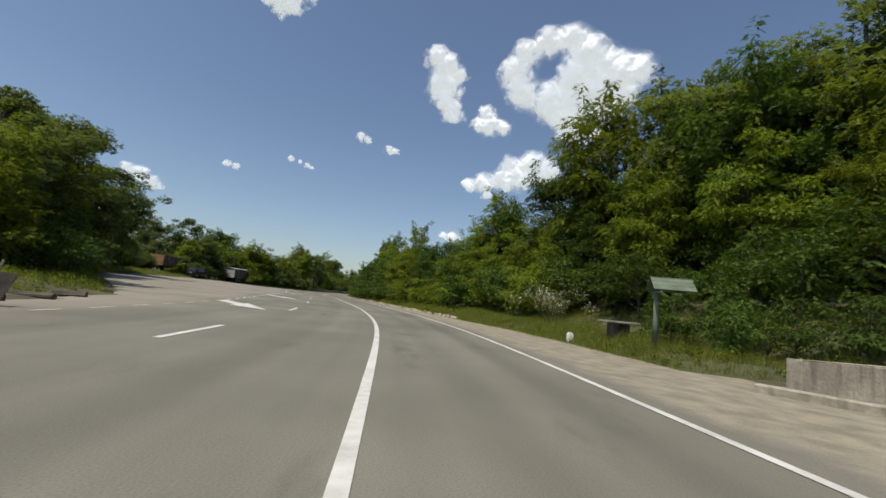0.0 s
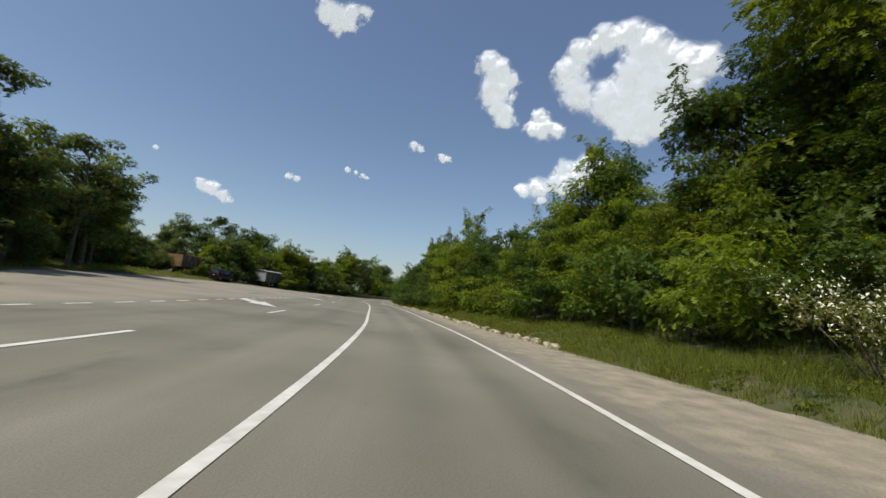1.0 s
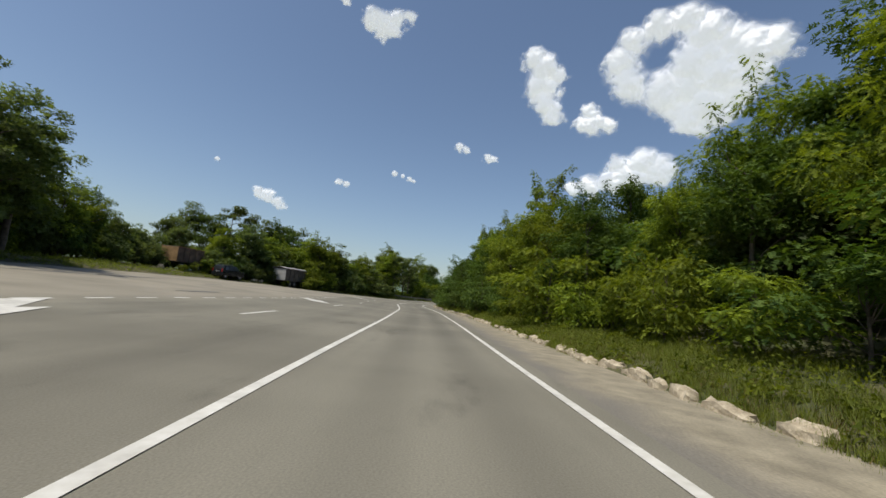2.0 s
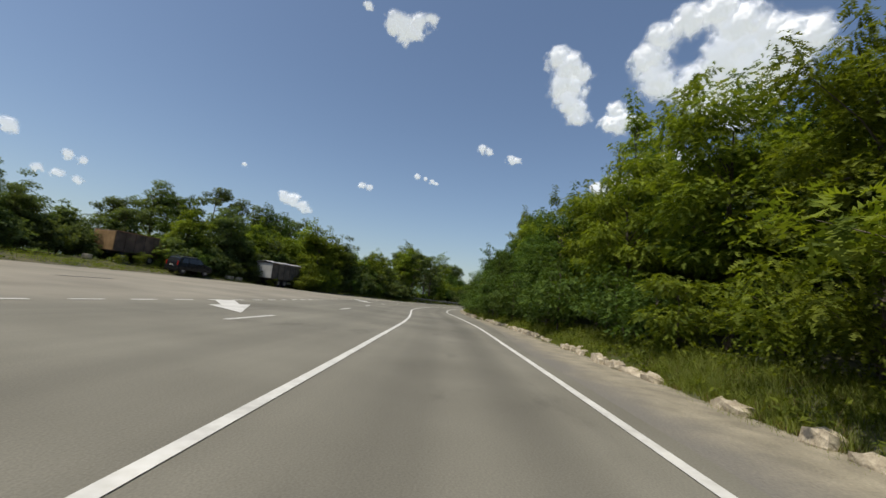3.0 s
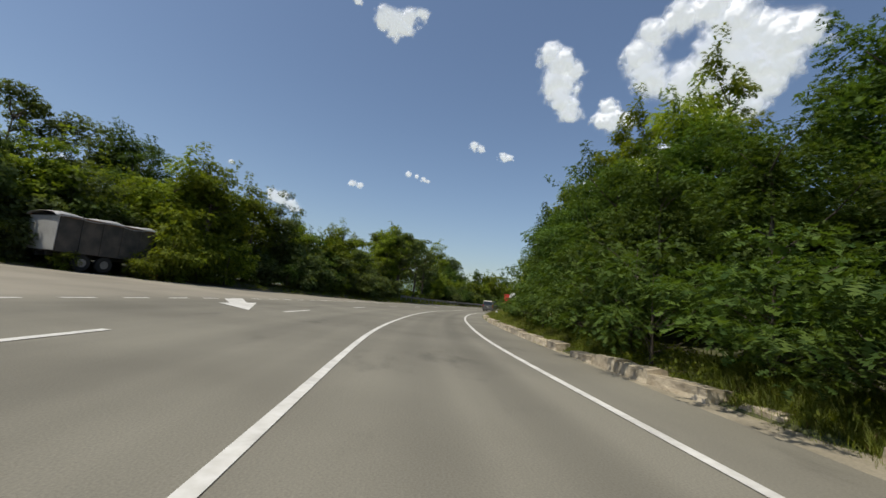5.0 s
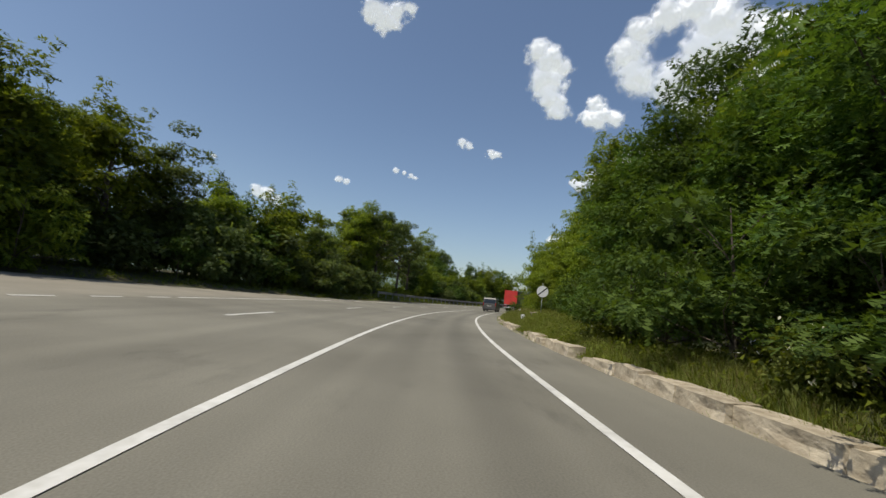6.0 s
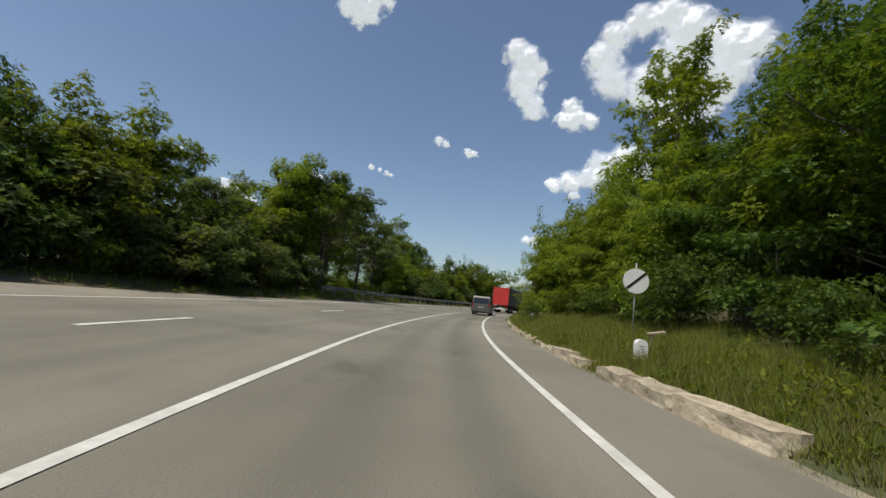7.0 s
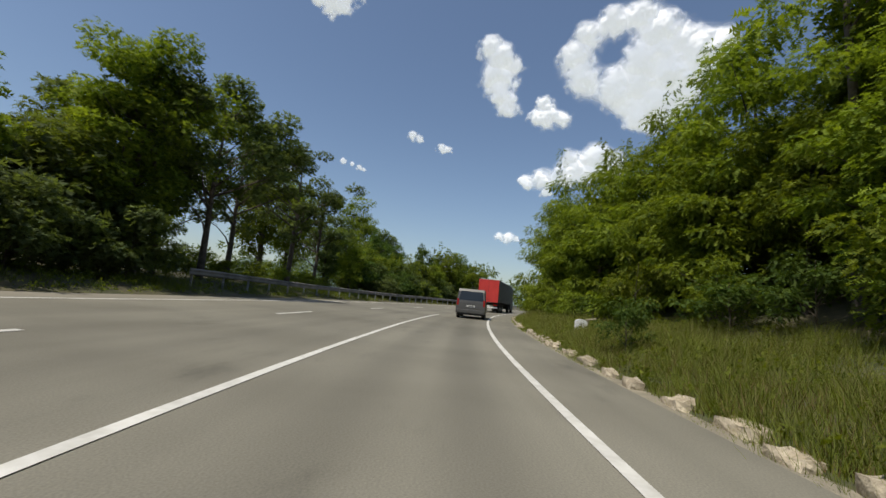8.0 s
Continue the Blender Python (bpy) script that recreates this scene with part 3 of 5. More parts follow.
yard.add("shrub", *[tree("shrub", 90 + i, 3.4, 2.4, 0.05, 34, 76, 0.12, LEAF_DARK if i else LEAF_MID, 0.06, "dense green shrub in the hedge beyond the road", "shrub", (0.6, 1.0), pairs=3) for i in range(3)])
yard.add("giant", *[tree("tall_tree", 100 + i, 16, 5.2, 1.5, 88, 100, 0.145, LEAF_LIGHT, 0.34, "tall spreading tree with sunlit yellow-green leaves", "tree", (0.7, 1.3), pairs=3, shoots=5) for i in range(2)])
yard.add("thicket", *[tree("thicket", 95 + i, 4.2, 2.6, 0.1, 28, 150, 0.088, LEAF_MID if i else LEAF_DARK, 0.06, "dense dark thicket under the trees", "thicket", (0.8, 1.3), pairs=3) for i in range(3)])
HEIGHT = {"locust": 8, "broad": 8, "back": 10, "hedge": 8, "dark": 12, "open": 12, "thin": 11}


def tree_line_at(s):
    """Distance from the solid line at which the wooded bank begins."""
    return float(np.interp(s, [40, 66, 78, 86, 96, 106, 120, 150, 166, 174, 184, 200, 210, 220, 330], [19, 16, 13.5, 11.6, 9.8, 8.2, 6.8, 6.6, 7.4, 9.3, 11.0, 11.0, 8.8, 7.2, 7.0]))


def canopy_at(s):
    """Height of the wood on the bank above the road."""
    return float(np.interp(s, [60, 83, 88, 93, 102, 106, 125, 130, 136, 140, 146, 153, 158, 162, 166, 173, 188, 193, 201, 206, 210, 216, 224, 240, 300],
                           [17, 18.5, 17, 11.5, 13.4, 11, 10.4, 11.0, 12.4, 11.2, 10.9, 11.8, 10.4, 10.8, 11.2, 14.2, 14, 15.5, 16.5, 15, 12.5, 13, 12, 12, 12]))


def bank_kinds(s):
    """Airy yellow-green locusts at both ends of the bank, darker broadleaf trees between them."""
    return ["broad", "broad", "broad", "locust"] if 127 < s < 189 else ["locust", "locust", "locust", "broad"] if s < 118 else ["locust"]


def plant(kinds, s, d, low, high, squat=(0.9, 1.08)):
    """One tree at an offset from the solid line, its top between two shares of the wood's height there."""
    x, y = on_road(s, d)
    more = float(np.interp(s, [92, 97, 114, 118, 128, 134, 140, 146, 150, 158, 168, 176, 187, 192, 203, 212], [0, 0.1, 0.12, 0.22, 0.22, 0.06, 0.04, 0, 0.04, 0.24, 0.22, 0.26, 0.30, 0.10, 0.1, 0.26])) if low < 0.9 else 0
    top = canopy_at(s) * (random.uniform(low, high) + more) - ground_at(x, y)
    kind = random.choice(kinds)
    yard.place(kind, x, y, max(top, 3) / HEIGHT[kind] * random.uniform(0.85, 1.05), random.uniform(0, 360), random.uniform(*squat))


# the wooded bank: bushes at its foot, trees in rows behind, taller as the slope climbs
random.seed(5)
s = 68.0
while s < 262:
    x, y = on_road(s, -tree_line_at(s) - random.uniform(-0.6, 0.7))
    if not 190 < s < 211 or random.random() < 0.65:
        yard.place("bush", x, y, random.uniform(0.6, 1.2) * (1.25 if s < 112 else 1.0), random.uniform(0, 360), random.uniform(0.75, 1.2), which=random.randrange(3) if s < 86 or 118 < s < 189 else random.choice((0, 3, 4, 5)))
    s += random.uniform(1.6, 2.5)
s = 68.0
while s < 250:
    plant(bank_kinds(s), s, -tree_line_at(s) - random.uniform(1.3, 2.6), 0.40, 0.62)
    s += random.uniform(3.3, 4.4)
s = 68.0
while s < 250:
    plant(bank_kinds(s) + (["back"] if s < 189 else []), s, -tree_line_at(s) - random.uniform(4.2, 6.5), 0.65, 0.9)
    s += random.uniform(3.8, 5.2)
s = 66.0
while s < 292:
    plant(["back"], s, -tree_line_at(s) - random.uniform(9, 13), 0.9, 1.12)
    s += random.uniform(5.5, 7.5)
for deep, gap in ((4.0, 2.6), (7.5, 3.4)):
    s = 70.0
    while s < 290:
        x, y = on_road(s, -tree_line_at(s) - deep - random.uniform(-0.6, 0.8))
        yard.place("thicket", x, y, random.uniform(0.8, 1.25), random.uniform(0, 360), random.uniform(0.8, 1.2))
        s += random.uniform(0.8, 1.2) * gap
for kind, x, y, k in (("dark", 17, 24, 1.25), ("dark", 20, 19, 1.3), ("locust", 11.8, 30.0, 1.95), ("back", 10.9, 34.8, 1.25), ("thin", -17.7, 135.2, 1.6), ("thin", -15.6, 135.8, 1.6), ("thin", -17.2, 131.5, 1.4),
                      ("thin", -5.0, 72.0, 1.15), ("thin", -3.6, 69.6, 1.1), ("thin", 5.0, 42.5, 1.05), ("thin", 6.3, 44.2, 0.95), ("thin", -9.6, 99.5, 1.2), ("thin", -14.5, 102.0, 1.12), ("thin", -13.2, 100.6, 1.08), ("locust", -12.0, 98.2, 1.35)):
    yard.place(kind, x, y, k, random.uniform(0, 360))


def far_canopy_at(s):
    """Height of the trees along the far side."""
    return float(np.interp(s, [78, 88, 105, 125, 131, 147, 153, 158, 165, 170, 174, 178, 183, 186, 190, 196, 201, 205, 208, 213, 224, 228, 236, 300],
                           [7, 10.5, 13.5, 12, 10, 8.5, 10, 11, 9.6, 11.6, 11.2, 10.2, 8.2, 9.0, 11.6, 8.8, 11.4, 11.6, 10, 11.5, 12, 10, 10.5, 11]))


# the far side: a hedge of mixed trees, a wood behind it
s = 80.0
while s < 268:
    bend = 203 < s < 229
    lit = random.random() < 0.45
    x, y = on_road(s, float(lot_at(s)) + (random.uniform(6.5, 9) if 112 < s < 152 or bend else random.uniform(3.8, 5.6)))
    h = far_canopy_at(s) * random.uniform(0.75, 1.0) - ground_at(x, y)
    kind = random.choice(["hedge", "hedge"] if s > 229 or lit and s > 120 else ["dark", "hedge"])
    h /= HEIGHT[kind]
    if not bend:
        yard.place(kind, x, y, h * (0.8 if s > 229 else 1.0), random.uniform(0, 360), random.uniform(0.92, 1.05))
    s += random.uniform(3.4, 4.8) if bend else random.uniform(3.0, 4.4)
s = 76.0
while s < 275:
    x, y = on_road(s, float(lot_at(s)) + random.uniform(10, 15))
    h = far_canopy_at(s) * random.uniform(0.85, 1.1) - ground_at(x, y)
    if not 204 < s < 232:
        kind = random.choice(["back", "dark"])
        yard.place(kind, x, y, h / HEIGHT[kind], random.uniform(0, 360), random.uniform(0.92, 1.05))
    s += random.uniform(4.5, 6.5)
FAR_SIDE = [("dark", -38.5, 49.5, 1.05), ("dark", -41.5, 53, 0.95), ("open", -36.5, 46.5, 0.98), ("open", -32.5, 35, 1.12), ("dark", -31.0, 37.5, 0.72), ("dark", -34.5, 34.5, 0.8), ("open", -36.5, 33, 1.2), ("open", -38.5, 35, 1.15), ("open", -59.7, 96.4, 1.1), ("dark", -62, 89, 1.05), ("dark", -60, 115.3, 1.1), ("giant", -52.4, 141, 0.6), ("giant", -45.2, 138.7, 0.74), ("giant", -48, 143, 0.6), ("open", -44.5, 143.5, 0.95),
            ("hedge", -44.3, 101.2, 1.18), ("hedge", -46, 99.6, 1.12), ("dark", -56, 101, 1.1), ("giant", -57.5, 172, 1.05), ("giant", -61, 185.5, 1.1), ("giant", -54, 194, 1.1), ("hedge", -36.5, 199, 1.3), ("hedge", -32, 208, 1.0), ("dark", -59, 231, 1.45), ("dark", -62, 238, 1.55)]
for kind, x, y, k in FAR_SIDE:
    yard.place(kind, x, y, k, random.uniform(0, 360), random.uniform(0.95, 1.05))
for deep, gap in ((7.5, 3.2), (11.0, 4.0)):
    s = 84.0
    while s < 262:
        x, y = on_road(s, float(lot_at(s)) + deep + random.uniform(-0.8, 0.8) + (3 if 112 < s < 152 else 0))
        if not 201 < s < 236:
            yard.place("thicket", x, y, random.uniform(0.7, 1.1), random.uniform(0, 360), random.uniform(0.8, 1.2))
        s += random.uniform(0.8, 1.2) * gap
# open oaks round the outside of the bend
for s, d, k, turn in ((205.5, 14.5, 0.95, 40), (209.5, 17.0, 1.0, 200), (214.0, 15.5, 1.05, 100), (221.0, 15.0, 1.12, 310), (227.0, 16.0, 0.95, 20)):
    x, y = on_road(s, d)
    yard.place("open", x, y, k, turn, 1.0)
# undergrowth under them, down to the grass: two rows, the front one lower
for near, big, gap in ((0.0, 1.0, 2.1), (2.2, 1.35, 2.6)):
    s = 84.0
    while s < 262:
        edge = float(lot_at(s))
        bend = 203 < s < 231
        x, y = on_road(s, edge + near + (random.uniform(5.0, 7.5) if bend else random.uniform(2.2, 3.4) + (4 if 112 < s < 152 else 0)))
        kind = "bush" if bend or (near == 0 and random.random() < 0.35) else "shrub"
        yard.place(kind, x, y, random.uniform(0.7, 1.15) * (0.7 if bend else big), random.uniform(0, 360), random.uniform(0.75, 1.2), which=random.choice((3, 4, 5)) if bend else None)
        s += random.uniform(0.8, 1.2) * gap


def far_woods():
    """Distant woodland as one mass of leaf clumps on the slopes all round."""
    rng = np.random.default_rng(77)
    cs = []
    for _ in range(420):
        a = rng.uniform(-75, 110)
        r = rng.uniform(130, 420)
        x, y = -30 - r * math.sin(radians(a)), 110 + r * math.cos(radians(a))
        sc, dc = road_coords([x], [y])
        if -45 < dc[0] < 26 and y < 330:
            continue
        h = rng.uniform(9, 15)
        z = float(land_z([x], [y])[0])
        for _ in range(9):
            cs.append((x + rng.normal() * 2.6, y + rng.normal() * 2.6, z + h * rng.uniform(0.15, 1)))
    v, f, _ = leaves(rng, np.array(cs), np.full(len(cs), 2.6), 26, 1.2, fine=False)
    return tagged(mesh_object("distant_wood", v, f, LEAF_DARK), "distant dark green woodland on the hillsides", "woodland", kind="stuff")


far_woods()


def grass(name, seed, tufts, blades, s_range, near, far, height, label, blade=GRASS):
    """Tufts of fine grass, joined, between two offsets from the solid line."""
    rng = np.random.default_rng(seed)
    ss = rng.uniform(*s_range, tufts)
    u = rng.uniform(0, 1, tufts) ** 1.5
    lo, hi = near(ss), far(ss)
    d = lo + (hi - lo) * u
    patch = 0.5 + 0.5 * np.sin(ss * 0.9 + 2 * np.sin(d * 1.1)) * np.cos(d * 1.3 + ss * 0.23)
    keep = rng.uniform(0, 1, tufts) < 0.5 + 0.5 * patch
    xy, u, patch = on_road(ss, d)[keep], u[keep], patch[keep]
    tall = height(ss[keep]) * (0.45 + 0.7 * patch) * rng.uniform(0.6, 1.2, len(xy)) * (0.5 + 0.6 * np.minimum(u * 4, 1))
    c = np.repeat(xy, blades, 0)
    n = len(c)
    h = np.repeat(tall, blades) * rng.uniform(0.45, 1.15, n)
    lean = rng.normal(size=(n, 2)) * 0.38 * h[:, None]
    c = c + lean * 0.25 + rng.normal(size=(n, 2)) * 0.05
    z = land_z(c[:, 0], c[:, 1]) - 0.03
    a = rng.uniform(0, 2 * np.pi, n)
    w = rng.uniform(0.003, 0.0065, n)
    b = np.c_[c, z]
    side = np.c_[np.cos(a) * w, np.sin(a) * w, np.zeros(n)]
    tip = b + np.c_[lean, h]
    v = np.stack([b - side, b + side, tip], 1).reshape(-1, 3)
    nrm = np.c_[lean / h[:, None] + rng.normal(size=(n, 2)) * 0.25, np.full(n, 0.9)]
    nrm /= np.linalg.norm(nrm, axis=1)[:, None]
    f = np.arange(3 * n).reshape(-1, 3)
    return tagged(mesh_object(name, v, f, blade, smooth=True, normals=np.repeat(nrm, 3, 0)), label, "grass", kind="stuff")


def weeds(name, seed, count, s_range, near, far, leafy, label):
    """Low broad-leaved weeds between the tufts."""
    rng = np.random.default_rng(seed)
    ss = rng.uniform(*s_range, count)
    u = rng.uniform(0, 1, count) ** 1.3
    xy = on_road(ss, near(ss) + (far(ss) - near(ss)) * u)
    r = rng.uniform(0.10, 0.28, count) * (0.6 + 0.9 * np.minimum(u * 3, 1))
    v, f, nrm = leaves(rng, np.c_[xy, land_z(xy[:, 0], xy[:, 1]) + r * 0.55], r, 22, 0.085, fine=False)
    return tagged(mesh_object(name, v, f, leafy, smooth=True, normals=nrm), label, "weeds", kind="stuff")


LINE_OF_TREES = np.vectorize(tree_line_at)
grass("verge_grass", 1, 46000, 13, (64, 222), lambda s: -verge_at(s) - 0.25, lambda s: -LINE_OF_TREES(s) - 0.6, lambda s: np.interp(s, [80, 95, 160, 176], [0.50, 0.30, 0.30, 0.46]), "tall uneven grass on the verge below the bushes")
grass("edge_grass", 5, 26000, 11, (69, 224), lambda s: -verge_at(s) + 0.04, lambda s: -verge_at(s) - 2.4, lambda s: np.interp(s, [80, 95, 160, 176], [0.40, 0.30, 0.30, 0.40]), "short grass where the verge meets the shoulder")
grass("lay_by_grass", 2, 11000, 10, (68, 262), lambda s: lot_at(s) + 0.1, lambda s: lot_at(s) + 4.0, lambda s: np.full(len(s), 0.42), "rough grass along the far edge of the asphalt")
DRY = leaf_material("dry_grass", (0.13, 0.085, 0.042), (0.26, 0.185, 0.095), 0.35)
grass("dry_grass", 6, 6500, 10, (92, 206), lambda s: -verge_at(s) - 0.2, lambda s: -verge_at(s) - 2.0, lambda s: np.interp(s, [100, 165, 178], [0.22, 0.22, 0.36]), "patches of dry brown grass along the kerb", DRY)
PALE = leaf_material("pale_grass", (0.16, 0.165, 0.055), (0.31, 0.30, 0.12), 0.45)
grass("seeding_grass", 8, 9000, 9, (150, 222), lambda s: -verge_at(s) - 0.5, lambda s: -LINE_OF_TREES(s) + 0.4, lambda s: np.interp(s, [150, 172, 186, 200], [0.30, 0.36, 0.58, 0.62]), "pale seeding grass standing above the green", PALE)
weeds("verge_weeds", 3, 3600, (64, 222), lambda s: -verge_at(s) - 0.35, lambda s: -LINE_OF_TREES(s) - 0.8, LEAF_LIGHT, "low broad-leaved weeds among the grass of the verge")
weeds("lay_by_weeds", 4, 2500, (74, 228), lambda s: lot_at(s) + 0.4, lambda s: lot_at(s) + 4.0, LEAF_LIGHT, "low leafy weeds along the far edge of the asphalt")
for x, y, k in ((9.2, 10.9, 0.55), (10.4, 10.2, 0.6), (8.0, 11.6, 0.5), (7.8, 14.2, 0.6), (9.0, 13.2, 0.7), (-42.9, 97.9, 1.1), (-43.4, 100.3, 1.3), (-43.0, 102.6, 1.2), (-42.7, 95.6, 0.75), (-42.6, 97.2, 1.0), (-44.0, 99.0, 1.6), (-46.9, 90.2, 0.7), (-44.2, 92.0, 0.45), (-48.6, 77.8, 0.5), (-49.2, 80.6, 0.7), (-48.3, 75.6, 0.35), (-51.8, 73.6, 0.6)):
    yard.place("bush", x, y, k, random.uniform(0, 360), random.uniform(0.9, 1.2), which=3 if x < 0 else 1)
# more of the wood where the bank is high
s = 74.0
while s < 112:
    plant(["back", "broad"], s, -tree_line_at(s) - random.uniform(4.5, 7.0), 0.5, 0.72)
    s += random.uniform(2.4, 3.4)
s = 198.0
while s < 214:
    plant(["locust"], s, -tree_line_at(s) - random.uniform(2.0, 5.0), 0.5, 0.7)
    s += random.uniform(2.6, 3.6)

# ---- roadside things ----
random.seed(11)


def stone_meshes(count):
    """Broken lengths of pale concrete kerb: a battered face, a ragged top, knocked out of true."""
    out = []
    for i in range(count):
        rng = np.random.default_rng(200 + i)
        whole = i < 4
        bm = bmesh.new()
        bmesh.ops.create_cube(bm, size=1)
        bmesh.ops.subdivide_edges(bm, edges=bm.edges[:], cuts=2, use_grid_fill=True)
        for v in bm.verts:
            x, y, z = v.co
            # corners worn round
            r = max(abs(x), abs(y), abs(z))
            k = 1 - (0.06 if whole else 0.20) * max(0.0, math.hypot(x, y, z) / r - 1.0)
            p = Vector((x * k, y * k * 0.55, z * k * 0.40))
            if z > 0:
                p.y = p.y * 0.72 + 0.05
                p.z += (0.035 if whole else 0.09) * noise.noise(Vector((x * 2.3, y * 1.5, i * 5.7))) + rng.normal() * (0.010 if whole else 0.022)
            rough = noise.noise_vector(Vector((x * 3, y * 3, z * 3 + i * 9.1)))
            v.co = p + Vector((rough.x * 0.035, rough.y * 0.045, rough.z * 0.03)) * (0.60 if whole else 1.5)
        me = bpy.data.meshes.new("kerb_stone")
        bm.to_mesh(me)
        bm.free()
        me.materials.append(CONCRETE)
        out.append(me)
    return out


kerb = empty("broken_kerb", pose(0, 0, 0), "row of broken pale concrete kerb slabs in the verge", "kerb", kind="structure")
slabs = stone_meshes(8)
s = 88.0
while s < 226:
    long = 143 < s < 168 or 173 < s < 180
    ln = random.uniform(0.9, 1.6) if long else random.uniform(0.30, 0.85)
    if random.random() < (0.8 if s < 126 else 0.88 if s < 170 else 0.85):
        ob = new("kerb_stone", random.choice(slabs[:4] if long else slabs[4:]))
        x, y = on_road(s + ln / 2, -float(verge_at(s)) - (random.uniform(0.20, 0.26) if long else random.uniform(0.15, 0.35)))
        ob.parent = kerb
        tilt = 3 if long else 10
        ob.matrix_basis = pose(x, y, float(road_z(s, -5)) + (random.uniform(-0.03, 0.03) if s > 126 else random.uniform(-0.04, 0.03)), random.uniform(-tilt, tilt), random.uniform(-tilt, tilt) * 0.5, heading(s) + 90 + random.uniform(-tilt, tilt)) @ Matrix.Diagonal((ln, random.uniform(0.85, 1.15) * (1.0 if long else 0.62), random.uniform(0.85, 1.15) * (0.95 if long else 0.62 if s < 170 else 0.55), 1))
    s += ln + (random.uniform(-0.06, 0.04) if long else random.uniform(-0.05, 0.3) if s < 170 else random.uniform(0.0, 0.75))


def milestone(x, y, turn, tall, label, wide=1.0):
    root = empty("milestone", pose(x, y, ground_at(x, y) - 0.08, random.uniform(-2, 2), random.uniform(-2, 2), turn), label, "milestone", "milestones")
    bm = bmesh.new()
    ring = []
    for k in range(13):
        a = math.pi * k / 12
        ring.append((0.10 * math.cos(a), tall - 0.10 + 0.10 * math.sin(a)))
    ring = [(0.105, 0)] + ring + [(-0.105, 0)]
    front, back = [bm.verts.new((u, -0.09, w)) for u, w in ring], [bm.verts.new((u, 0.09, w)) for u, w in ring]
    bm.faces.new(front)
    bm.faces.new(back[::-1])
    n = len(ring)
    for k in range(n):
        bm.faces.new((front[k], back[k], back[(k + 1) % n], front[(k + 1) % n]))
    bmesh.ops.recalc_face_normals(bm, faces=bm.faces[:])
    part("stone", bm, WHITE, root)
    for k, w in enumerate((0.07, 0.05, 0.06)):
        bm = bmesh.new()
        add_box(bm, (w, 0.006, 0.012), (0.0, -0.092, tall - 0.14 - 0.055 * k))
        part("inscription_bar", bm, BLACK, root, "dark illegible painted mark")
    root.scale.x = wide
    return root


milestone(5.05, 16.1, heading(75) - 6, 0.40, "small white rounded milestone at the edge of the shoulder")
milestone(-23.45, 115.6, heading(178) - 4, 0.50, "white rounded milestone standing in dry grass", 1.12)
milestone(-24.9, 138.5, heading(202) - 4, 0.56, "broad white milestone half hidden in grass", 2.2)


def slab_on_post(x, y, turn, label):
    """A weathered plank on a short post beside a milestone."""
    root = empty("plank_marker", pose(x, y, ground_at(x, y) - 0.02, 0, 0, turn), label, "plank", "plank markers")
    bm = bmesh.new()
    add_box(bm, (0.40, 0.14, 0.05), (0.1, 0, 0.44), (0, -10, 0), 0.012)
    part("plank", bm, CONCRETE, root)
    bm = bmesh.new()
    add_box(bm, (0.08, 0.08, 0.44), (0, 0, 0.20), (0, 0, 0), 0.01)
    part("post", bm, CONCRETE, root)
    return root


slab_on_post(-23.0, 116.5, 10, "weathered pale plank on a short post by the milestone")
slab_on_post(-24.5, 139.1, 8, "pale plank on a short post in the grass")


POST_GREY = surface("pale_post_paint", (0.34, 0.37, 0.33), (0.50, 0.52, 0.47), 6, 40, 0.7, 0.15)


def end_sign(x, y, turn):
    root = empty("traffic_sign", pose(x, y, ground_at(x, y) - 0.05, 0, 1.0, turn), "round white sign with a black diagonal band on a post", "traffic sign")
    top = 2.33 - ground_at(x, y)
    bm = bmesh.new()
    add_tube(bm, (0, 0.05, 0), (0, 0.05, top + 0.56), 0.019, 0.019, 12)
    part("post", bm, POST_GREY, root, "thin pale grey-green post", smooth=True)
    bm = bmesh.new()
    add_tube(bm, (0, -0.012, top), (0, 0.012, top), 0.385, 0.385, 48)
    part("disc", bm, WHITE, root)
    bm = bmesh.new()
    add_tube(bm, (0, 0.013, top), (0, 0.022, top), 0.39, 0.38, 48)
    part("backing", bm, GALVANISED, root)
    bm = bmesh.new()
    add_box(bm, (0.755, 0.006, 0.08), (0, -0.0155, top), (0, -43, 0))
    part("diagonal_band", bm, BLACK, root, "black diagonal band")
    for z in (-0.2, 0.2):
        bm = bmesh.new()
        add_box(bm, (0.10, 0.05, 0.04), (0, 0.045, top + z), bevel=0.005)
        part("clamp", bm, GALVANISED, root)
    return root


end_sign(-22.5, 120.1, heading(184) - 3)

GREEN_WOOD = surface("green_painted_wood", (0.085, 0.115, 0.075), (0.15, 0.185, 0.125), 2.5, 26, 0.75, 0.4)
DARK_WOOD = surface("dark_wood", (0.045, 0.035, 0.026), (0.10, 0.08, 0.06), 3, 30, 0.85, 0.5)
GREY_WOOD = surface("grey_weathered_wood", (0.22, 0.19, 0.15), (0.36, 0.32, 0.26), 3, 26, 0.85, 0.5)


